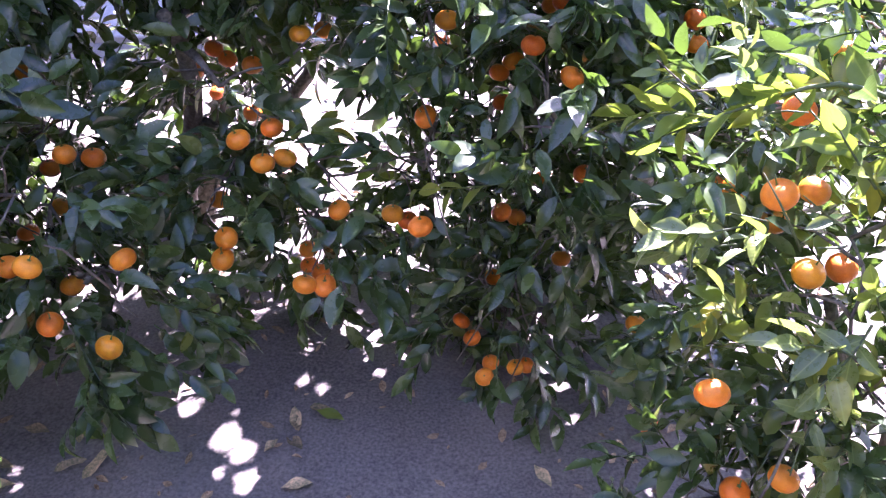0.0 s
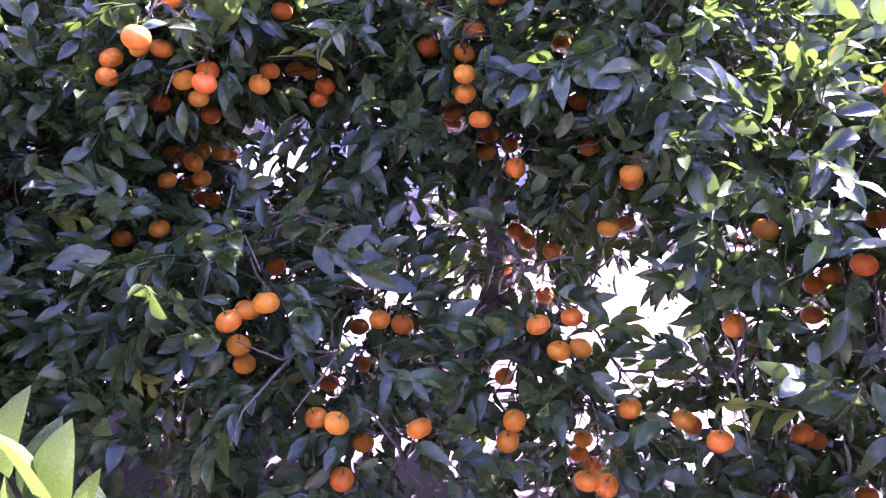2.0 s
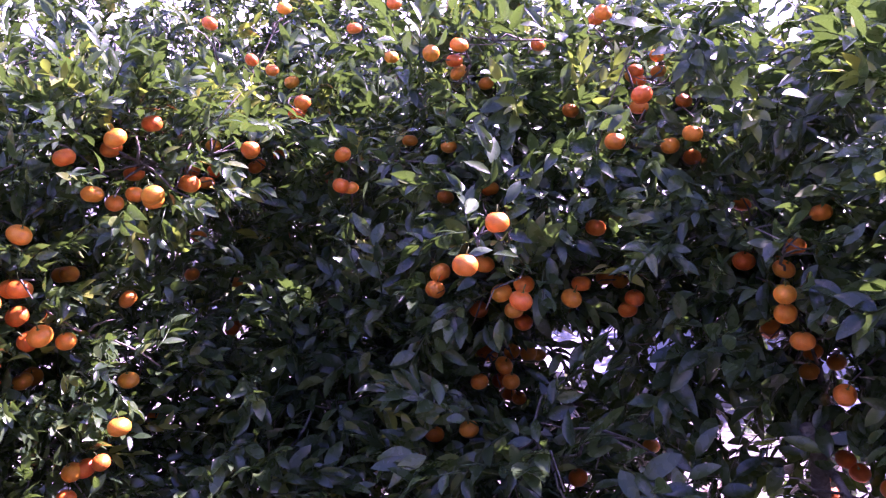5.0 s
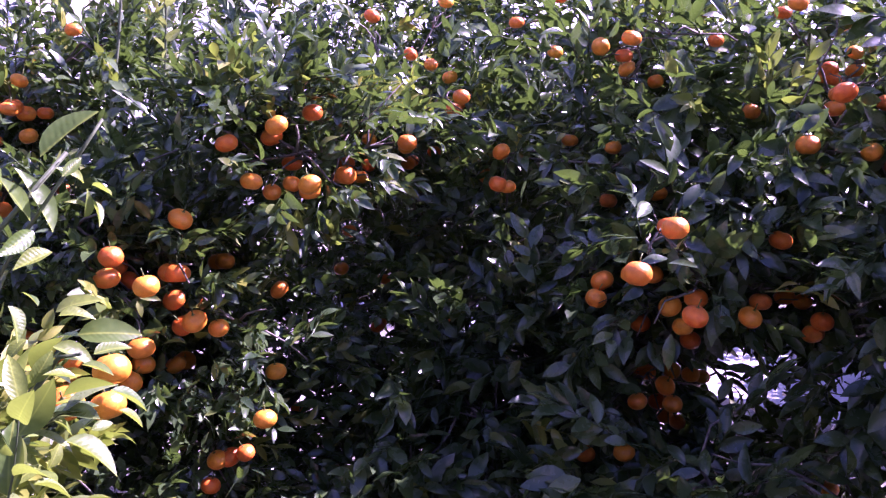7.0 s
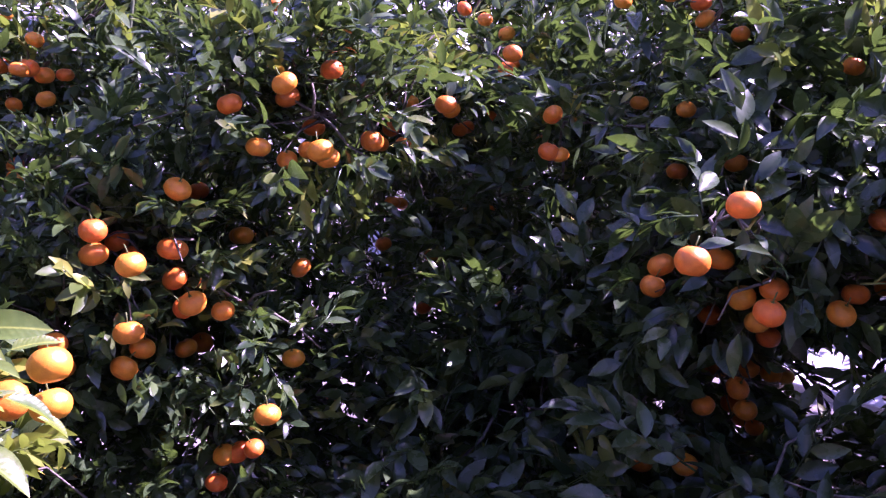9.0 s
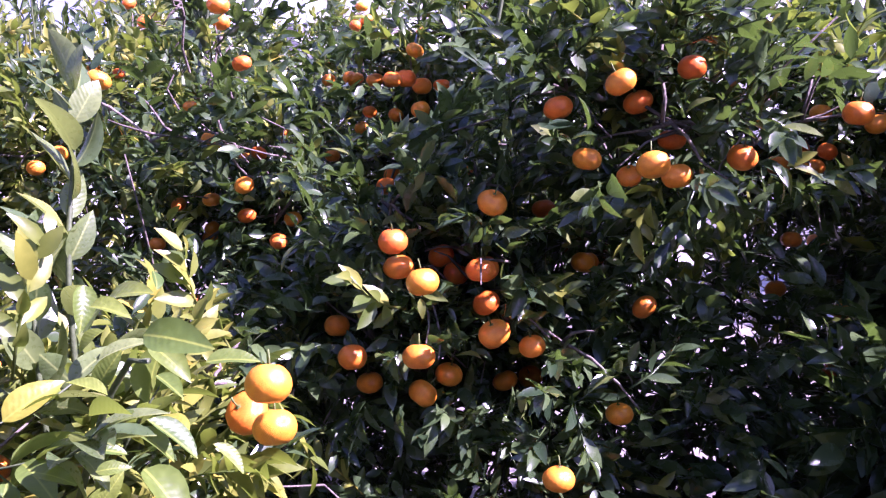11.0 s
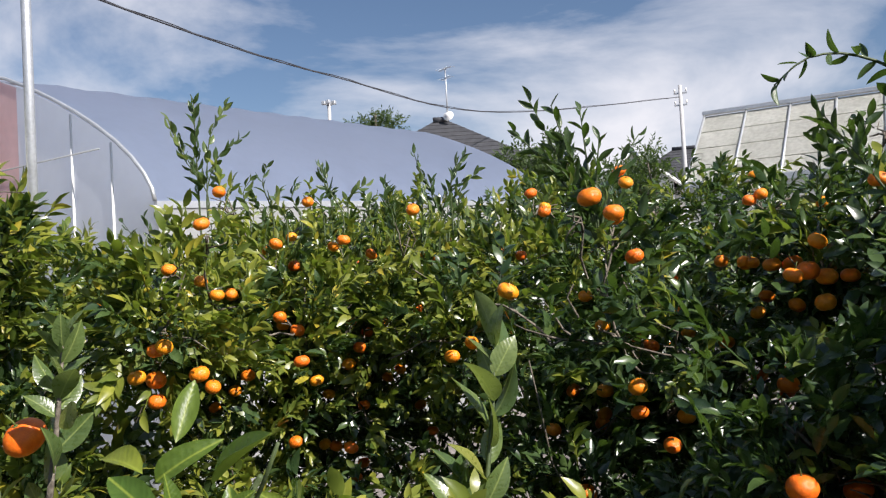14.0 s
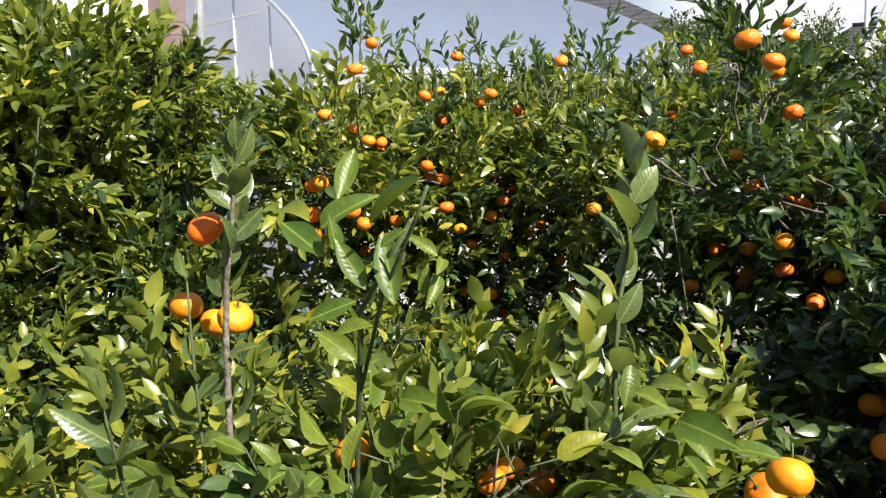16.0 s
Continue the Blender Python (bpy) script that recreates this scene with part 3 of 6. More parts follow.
FRUIT_TALL_B = [
    (-2.86, 1.87, 1.72, 0.030), (-2.19, 0.73, 1.59, 0.030), (-2.26, 0.74, 1.53, 0.030), (-2.13, 0.78, 1.52, 0.030),
    (-2.46, 0.87, 1.48, 0.030), (-2.23, 0.90, 1.52, 0.030), (-2.47, 0.84, 1.52, 0.030), (-2.20, 0.92, 1.40, 0.030),
    (-2.17, 0.77, 1.37, 0.030), (-2.35, 0.84, 1.28, 0.030), (-2.29, 0.78, 1.26, 0.030), (-2.27, 0.64, 1.35, 0.030),
    (-2.39, 0.67, 1.26, 0.030), (-2.25, 0.93, 1.65, 0.030), (-2.31, 0.92, 1.44, 0.030), (-2.23, 1.06, 1.83, 0.030),
    (-2.15, 1.16, 1.87, 0.030), (-2.33, 1.25, 1.84, 0.030), (-2.24, 1.33, 1.90, 0.030), (-2.06, 1.19, 1.72, 0.030),
    (-2.22, 1.29, 1.69, 0.030), (-2.26, 1.44, 1.72, 0.030), (-2.38, 1.34, 1.76, 0.030), (-2.32, 1.20, 1.18, 0.030),
]
FRUIT_TALL_C = [
    (-2.05, 1.01, 1.16, 0.030), (-2.27, 0.98, 1.00, 0.030), (-2.26, 1.01, 1.00, 0.030), (-2.42, 1.29, 1.39, 0.030),
    (-2.29, 1.70, 1.80, 0.030), (-3.07, 0.73, 1.65, 0.030), (-4.20, 0.23, 1.75, 0.030), (-4.17, 0.28, 1.65, 0.030),
    (-2.75, 1.52, 0.88, 0.030), (-2.82, 1.94, 1.08, 0.030), (-2.78, 1.87, 1.67, 0.030), (-2.99, 2.30, 1.70, 0.030),
    (-2.66, 1.22, 1.46, 0.030), (-2.48, 0.98, 1.22, 0.030), (-2.58, 0.31, 2.17, 0.030), (-2.91, 0.31, 2.15, 0.030),
    (-3.47, 0.24, 2.33, 0.025), (-3.48, 0.26, 2.29, 0.025), (-3.23, 0.31, 2.03, 0.030), (-2.71, 0.05, 1.95, 0.030),
    (-3.32, 0.18, 1.81, 0.025), (-3.12, 0.36, 1.76, 0.025), (-3.74, 0.22, 1.74, 0.025), (-3.24, 0.09, 1.61, 0.025),
]
FRUIT_TALL_D = [
    (-3.09, 0.22, 1.63, 0.025), (-2.82, 0.36, 1.68, 0.025), (-2.95, 0.34, 1.59, 0.025), (-3.27, 0.18, 1.53, 0.025),
    (-3.27, 0.17, 1.50, 0.025), (-3.15, 0.04, 1.50, 0.025), (-2.81, 0.44, 1.53, 0.025), (-3.03, 0.16, 1.34, 0.030),
    (-3.38, 0.77, 1.98, 0.030), (-3.09, 0.80, 1.96, 0.030), (-3.14, 0.85, 1.94, 0.030), (-3.15, 0.91, 1.94, 0.025),
    (-3.11, 0.84, 1.87, 0.030), (-3.22, 0.77, 1.86, 0.025), (-3.41, 0.65, 1.99, 0.025), (-3.41, 0.63, 1.99, 0.025),
    (-3.59, 0.55, 2.00, 0.025), (-3.42, 0.66, 1.83, 0.025), (-3.43, 0.69, 1.88, 0.025), (-3.96, 0.90, 2.20, 0.025),
    (-4.17, 0.67, 2.34, 0.025), (-3.35, 1.08, 2.35, 0.030), (-3.02, 0.98, 2.19, 0.025), (-3.79, 0.36, 1.83, 0.025),
    (-3.38, 0.65, 1.63, 0.028), (-3.21, 0.75, 1.68, 0.028), (-3.38, 0.71, 1.98, 0.028), (-3.79, 0.36, 1.95, 0.025),
]
FRUIT_TALL_E = [
    (-3.56, 0.43, 1.76, 0.025), (-3.39, 0.56, 1.74, 0.025), (-3.36, 1.00, 1.68, 0.025), (-3.01, 0.46, 1.57, 0.025),
    (-2.48, 0.60, 1.37, 0.030), (-3.46, 0.73, 1.57, 0.025), (-3.86, 0.69, 2.24, 0.025), (-2.62, 1.80, 1.81, 0.027),
    (-2.30, 1.22, 1.69, 0.027), (-2.26, 1.26, 1.71, 0.027), (-2.21, 1.03, 1.02, 0.027), (-2.26, 0.95, 0.94, 0.027),
    (-3.28, 0.25, 2.16, 0.027), (-3.10, 0.83, 2.04, 0.027), (-2.98, 0.76, 1.95, 0.027), (-2.78, 1.91, 1.71, 0.027),
    (-2.83, 2.28, 1.74, 0.027), (-3.00, 2.30, 1.39, 0.027), (-2.55, 2.17, 1.92, 0.027), (-2.77, 2.23, 2.08, 0.027),
    (-2.21, 1.11, 1.73, 0.027), (-2.24, 1.00, 1.36, 0.027), (-2.83, 1.99, 1.26, 0.027), (-2.98, 2.33, 1.33, 0.027),
]
FRUIT_TALL_F = [
    (-3.86, 0.65, 2.22, 0.027),
]
FRUIT_TALL = FRUIT_TALL_A + FRUIT_TALL_B + FRUIT_TALL_C + FRUIT_TALL_D + FRUIT_TALL_E + FRUIT_TALL_F
FRUIT_MID_A = [
    (-2.67, -0.90, 2.20, 0.025), (-3.29, -1.04, 2.16, 0.025), (-3.52, -1.23, 2.15, 0.025), (-2.99, -1.16, 2.03, 0.025),
    (-2.84, -0.98, 1.98, 0.025), (-3.47, -1.38, 1.97, 0.025), (-3.56, -1.13, 2.08, 0.025), (-3.61, -0.97, 2.15, 0.025),
    (-3.37, -0.79, 2.16, 0.025), (-3.66, -0.82, 2.11, 0.025), (-4.32, -1.23, 2.09, 0.025), (-4.36, -1.12, 2.05, 0.025),
    (-3.14, -0.40, 2.23, 0.025), (-4.96, -0.95, 2.22, 0.025), (-4.48, -0.77, 2.10, 0.025), (-4.45, -0.85, 2.09, 0.025),
    (-4.49, -0.74, 2.04, 0.025), (-3.86, -0.24, 2.07, 0.025), (-3.10, -0.27, 1.74, 0.025), (-2.93, -0.73, 1.75, 0.025),
    (-3.66, -0.86, 1.79, 0.025), (-3.40, -0.76, 1.75, 0.025), (-3.94, -1.08, 1.82, 0.025), (-3.30, -1.03, 1.85, 0.025),
]
FRUIT_MID_B = [
    (-3.14, -0.80, 1.66, 0.025), (-3.36, -0.88, 1.58, 0.025), (-3.69, -0.79, 1.60, 0.025), (-3.71, -0.74, 1.63, 0.025),
    (-2.38, -0.91, 1.77, 0.025), (-2.49, -0.94, 1.75, 0.030), (-2.53, -0.82, 1.76, 0.030), (-2.56, -0.80, 1.72, 0.025),
    (-3.06, -1.03, 1.69, 0.025), (-3.24, -1.22, 1.61, 0.025), (-3.22, -1.30, 1.55, 0.025), (-2.40, -0.83, 1.85, 0.025),
    (-3.18, -0.70, 1.42, 0.025), (-3.38, -0.87, 1.38, 0.025), (-3.36, -0.91, 1.39, 0.025), (-3.11, -0.88, 1.45, 0.025),
    (-3.41, -0.76, 1.53, 0.025), (-3.67, -0.91, 1.25, 0.025), (-3.66, -0.94, 1.19, 0.025), (-3.74, -0.67, 1.48, 0.025),
    (-3.07, -1.68, 1.97, 0.025), (-3.45, -1.45, 1.81, 0.025), (-3.21, -1.23, 2.37, 0.025), (-4.04, -0.79, 1.86, 0.025),
]
FRUIT_MID_C = [
    (-3.99, -0.94, 1.81, 0.025), (-2.72, -0.28, 1.26, 0.030), (-3.02, -2.35, 2.27, 0.030), (-3.21, -2.65, 2.26, 0.030),
    (-3.83, -0.32, 2.09, 0.025), (-4.42, -0.92, 2.12, 0.025), (-3.55, -1.13, 2.20, 0.025), (-3.11, -0.85, 1.84, 0.025),
    (-3.38, -0.80, 1.69, 0.025), (-2.40, -0.86, 1.84, 0.025), (-2.48, -0.93, 1.69, 0.025), (-3.76, -0.63, 1.37, 0.025),
    (-3.56, -1.05, 2.34, 0.025), (-2.78, -1.12, 2.07, 0.025), (-3.13, -0.21, 1.78, 0.025), (-3.05, -1.08, 1.98, 0.025),
    (-3.08, -0.90, 1.89, 0.025), (-4.46, -0.83, 2.03, 0.025), (-3.32, 0.13, 1.91, 0.025), (-3.87, -0.13, 2.26, 0.025),
    (-3.70, -0.09, 2.23, 0.025), (-3.85, -0.18, 2.32, 0.025),
]
FRUIT_MID = FRUIT_MID_A + FRUIT_MID_B + FRUIT_MID_C
FRUIT_BUSH_A = [
    (-1.73, 0.55, 1.46, 0.033), (-1.77, 0.55, 1.385, 0.033), (-1.84, 0.50, 1.385, 0.033), (-1.48, -0.30, 1.80, 0.030),
    (-1.48, -0.24, 1.66, 0.030), (-1.52, -0.40, 1.66, 0.030), (-1.58, -0.39, 1.62, 0.030), (-1.63, -0.13, 1.41, 0.030),
    (-1.90, 0.03, 1.32, 0.030), (-1.83, 0.03, 1.32, 0.030), (-1.98, 0.06, 1.27, 0.030),
]
FRUIT_BUSH = FRUIT_BUSH_A
FRUIT_SIDE_A = [
    (0.46, 1.00, 0.77, 0.030), (0.64, 1.35, 1.12, 0.030), (0.57, 1.19, 1.04, 0.030), (0.69, 1.31, 0.98, 0.030),
    (0.66, 1.19, 0.88, 0.030), (0.77, 1.28, 0.83, 0.030), (0.64, 1.02, 0.54, 0.030), (0.57, 1.04, 0.48, 0.030),
]
FRUIT_SIDE = FRUIT_SIDE_A


# ---------------------------------------------------------------- trees
def limb_curve(a, b, rng, sag=0.10, n=6):
    a, b = np.array(a, float), np.array(b, float)
    L = np.linalg.norm(b - a)
    w = rng.normal(0, 0.05 * L, (2, 3))
    return [a + (b - a) * s + w[0] * math.sin(math.pi * s) + w[1] * math.sin(2 * math.pi * s) + np.array([0, 0, sag * L * math.sin(math.pi * s)]) for s in np.linspace(0, 1, n)]


def citrus_tree(base, height, clumps, fruit, label, seed, trunk_r=0.05, per_m2=60, size=(0.85, 1.2), young=0.12, stems=3, hang=0.35,
                templates=None, spread=0.4, eye=(-0.45, 0.4, 1.75), singles=0, single_size=0.08, gaps=(), reach=0.55, nearby=(), beams=(), eye2=None,
                name="tangerine_tree", category="tangerine tree", group="tangerine trees"):
    """A low-branched citrus tree: stems from the ground, limbs that fork out to every clump, shoots of leaves, fruit."""
    rng = np.random.default_rng(seed)
    tree = thing(name, base, label, category, group)
    inv = tree.matrix_basis.inverted()
    b = np.array(base, float)
    nodes, thick = [], []
    for k in range(stems):
        a = 2 * math.pi * (k + rng.random() * 0.5) / stems
        top = b + np.array([math.cos(a) * spread * (0.5 + rng.random()), math.sin(a) * spread * (0.5 + rng.random()), height * (0.36 + 0.22 * rng.random())])
        foot = b + np.array([math.cos(a), math.sin(a), 0]) * trunk_r * 1.1 + np.array([0, 0, -0.03])
        pts = limb_curve(foot, top, rng, 0.0, 8)
        radii = [trunk_r * (1.15 - 0.7 * i / 7) for i in range(8)]
        tube_part("trunk", [inv @ Vector(p) for p in pts], radii, M_BARK, tree, 9)
        nodes += pts[2:]
        thick += radii[2:]
    # limbs grow from the nearest wood, the inner clumps first
    vs, fs, off = [], [], 0
    for c in sorted(clumps, key=lambda c: (c[0] - b[0]) ** 2 + (c[1] - b[1]) ** 2 + 0.5 * (c[2] - height * 0.45) ** 2):
        t = np.array(c[:3])
        N = np.array(nodes)
        j = int(np.argmin(((N - t) ** 2).sum(1) + 0.5 * np.maximum(0, N[:, 2] - t[2]) ** 2))
        pts = limb_curve(nodes[j], t, rng, 0.06)
        r0 = max(0.0045, thick[j] * 0.66)
        radii = [max(0.003, r0 * (1 - 0.5 * i / 5)) for i in range(6)]
        tv, tf = tube_arrays(pts, radii, 5)
        vs += [inv @ v for v in tv]
        fs += [tuple(i + off for i in f) for f in tf]
        off = len(vs)
        nodes += pts[2:]
        thick += radii[2:]
        for _ in range(3):
            e = t + rng.normal(0, 0.55, 3) * np.array([c[3], c[3], c[4]])
            tv, tf = tube_arrays(limb_curve(pts[3 + int(2 * rng.random())], e, rng, 0.05, 4), [0.0045, 0.0035, 0.0026, 0.0018], 4)
            vs += [inv @ v for v in tv]
            fs += [tuple(i + off for i in f) for f in tf]
            off = len(vs)
    limbs = new("branchwork", mesh_from("branchwork", vs, fs, M_BARK, smooth=True))
    limbs.parent = tree
    tagged(limbs, kind="stuff", label="grey-brown branches and twigs")
    P, D = clump_points(rng, clumps, per_m2, hang)
    ok = P[:, 2] > 0.10
    for gx, gy, gz, gr in gaps:
        # openings in the crown between limbs
        g0 = np.array([gx, gy, gz])
        gd = (g0 - np.array(eye)) / np.linalg.norm(g0 - np.array(eye))
        q = P - g0
        ok &= ((q - np.clip(q @ gd, -0.8, 0.8)[:, None] * gd) ** 2).sum(1) > gr ** 2
    P, D = P[ok], D[ok]
    S = rng.uniform(*size, len(P))
    o = b
    local = [(f[0] - o[0], f[1] - o[1], f[2] - o[2], f[3]) for f in list(fruit) + list(nearby)]
    made = 0
    if singles:
        # the shoots on the aisle's side: every leaf an object
        order = np.argsort(((P - np.array(eye)) ** 2).sum(1))
        used = []
        tv_all, tf_all = [], []
        for i in order:
            if made >= singles:
                break
            used.append(i)
            ax = basis(D[i], rng.normal(0, 0.5, 3) + np.array([0, 0, 1.0]), rng.uniform(-0.6, 0.6))
            stem, leaves = spray_plan(rng, leaves=int(rng.integers(6, 9)), length=0.15, leaf=single_size, droop=0.2)
            tv, tf = tube_arrays([inv @ Vector(P[i] + ax @ q) for q in stem], [0.0026, 0.0022, 0.0017, 0.001], 4)
            n = len(tv_all)
            tv_all += tv
            tf_all += [tuple(k + n for k in f) for f in tf]
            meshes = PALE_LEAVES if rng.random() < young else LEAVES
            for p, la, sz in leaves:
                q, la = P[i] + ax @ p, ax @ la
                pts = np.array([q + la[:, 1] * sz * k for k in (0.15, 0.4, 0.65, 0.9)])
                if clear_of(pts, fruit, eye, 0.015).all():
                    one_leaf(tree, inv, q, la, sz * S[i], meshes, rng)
                    made += 1
        tw = new("shootwork", mesh_from("shootwork", tv_all, tf_all, M_TWIG, smooth=True))
        tw.parent = tree
        tagged(tw, kind="stuff")
        rest = np.ones(len(P), bool)
        rest[used] = False
        P, D, S = P[rest], D[rest], S[rest]
    is_young = rng.random(len(P)) < young * np.clip((P[:, 2] - b[2]) / height * 1.6 - 0.35, 0.05, 1.5)
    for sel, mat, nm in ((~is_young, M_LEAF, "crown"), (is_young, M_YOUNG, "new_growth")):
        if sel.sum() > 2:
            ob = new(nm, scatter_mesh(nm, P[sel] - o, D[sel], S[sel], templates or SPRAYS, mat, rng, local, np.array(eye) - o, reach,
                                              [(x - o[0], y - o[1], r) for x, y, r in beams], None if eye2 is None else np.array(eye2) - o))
            ob.parent = tree
            tagged(ob, kind="stuff", label="glossy dark green leaves" if nm == "crown" else "pale yellow-green new leaves")
    hang_fruit(tree, fruit, rng)
    return tree


def shoot(tree, pts, leaves, leaf, seed, meshes=None, start=0.15, spread=48, r=0.004, tip_taper=0.35, fruit=()):
    """A single long shoot standing out of a tree, every leaf of it an object."""
    rng = np.random.default_rng(seed)
    inv = tree.matrix_basis.inverted()
    P = [np.array(p, float) for p in pts]
    # smooth the line
    line = []
    for i in range(len(P) - 1):
        for s in (0, 0.33, 0.66):
            a, b2 = P[max(i - 1, 0)], P[min(i + 2, len(P) - 1)]
            t1, t2 = (P[i + 1] - a) / 2, (b2 - P[i]) / 2
            line.append((2 * s ** 3 - 3 * s ** 2 + 1) * P[i] + (s ** 3 - 2 * s ** 2 + s) * t1 + (3 * s ** 2 - 2 * s ** 3) * P[i + 1] + (s ** 3 - s ** 2) * t2)
    line.append(P[-1])
    n = len(line)
    stem = tube_part("shoot", [inv @ Vector(p) for p in line], [r * (1 - 0.7 * i / (n - 1)) for i in range(n)], M_TWIG, tree, 6)
    turn = rng.uniform(0, 6.28)
    for k in range(leaves):
        s = start + (1 - start) * (k + 0.7) / leaves
        f = min(s * (n - 1), n - 1.001)
        i = int(f)
        p = line[i] + (line[i + 1] - line[i]) * (f - i)
        d = line[i + 1] - line[i]
        ax = basis(d, (0.2, 0.1, 1))
        turn += 2.4 + rng.normal(0, 0.2)
        tilt = radians(spread - 25 * s + rng.normal(0, 8))
        v = ax @ np.array([math.cos(turn) * math.sin(tilt), math.cos(tilt), math.sin(turn) * math.sin(tilt)])
        size = leaf * (0.8 + 0.35 * rng.random()) * (1 - tip_taper * max(0, s - 0.6))
        axes, roll = d + rng.normal(0, 0.25, 3), rng.normal(0, 0.3)
        if len(fruit) and not clear_of(np.array([p + v * size * q for q in (0.2, 0.5, 0.8)]), fruit, EYE_END, 0.012).all():
            continue
        one_leaf(stem, inv, p, basis(v, axes, roll), size, meshes or LEAVES, rng)
    return stem


def behind(fruit, eye, back=0.15, r=0.15, lift=0.06, seed=1, share=1.0, top=9.0):
    """Clumps of foliage from which the fruit hangs: inward of it, seen from the aisle at eye."""
    rng = np.random.default_rng(seed)
    out = []
    for x, y, z, _ in fruit:
        if rng.random() > share:
            continue
        d = np.array([x - eye[0], y - eye[1]])
        d /= np.linalg.norm(d)
        k = back * (0.8 + 0.5 * rng.random())
        rr = r * (0.8 + 0.5 * rng.random()) * (0.4 if z > top else 1.0)
        out.append((x + d[0] * k + rng.normal(0, 0.03), y + d[1] * k + rng.normal(0, 0.03), z + (lift if z < top else -0.03) + rng.normal(0, 0.04), rr, rr * 0.9))
    return out


AISLE = (-0.4, 0.3)
EYE_END = (-0.62, 0.68, 1.9)

# places on the soil that the sun reaches: x, y, radius
SUN_SPOTS = [(-0.73, 1.80, 0.026), (-0.71, 1.71, 0.024), (-0.58, 1.61, 0.034), (-0.52, 1.56, 0.028), (-0.49, 1.46, 0.026), (-0.57, 1.48, 0.014), (-0.78, 1.72, 0.010), (-0.82, 1.70, 0.012),
             (-0.84, 1.68, 0.010), (-0.40, 1.83, 0.016), (-0.33, 1.80, 0.016), (-0.28, 2.08, 0.028), (-0.18, 2.03, 0.026), (-0.21, 1.94, 0.010), (-0.09, 2.03, 0.016), (-0.10, 1.94, 0.012),
             (-0.04, 1.99, 0.012), (-0.17, 1.87, 0.012), (-0.05, 1.74, 0.008), (-0.06, 2.26, 0.024), (0.00, 2.16, 0.018), (-0.17, 2.51, 0.020), (-0.08, 2.50, 0.024), (0.39, 1.67, 0.014),
             (0.34, 2.15, 0.022), (0.39, 2.05, 0.016), (0.31, 2.05, 0.018), (0.34, 1.90, 0.024), (0.37, 1.81, 0.020), (0.52, 2.19, 0.026), (-0.57, 1.71, 0.008), (-1.11, 1.49, 0.014), (-1.08, 1.44, 0.014)]

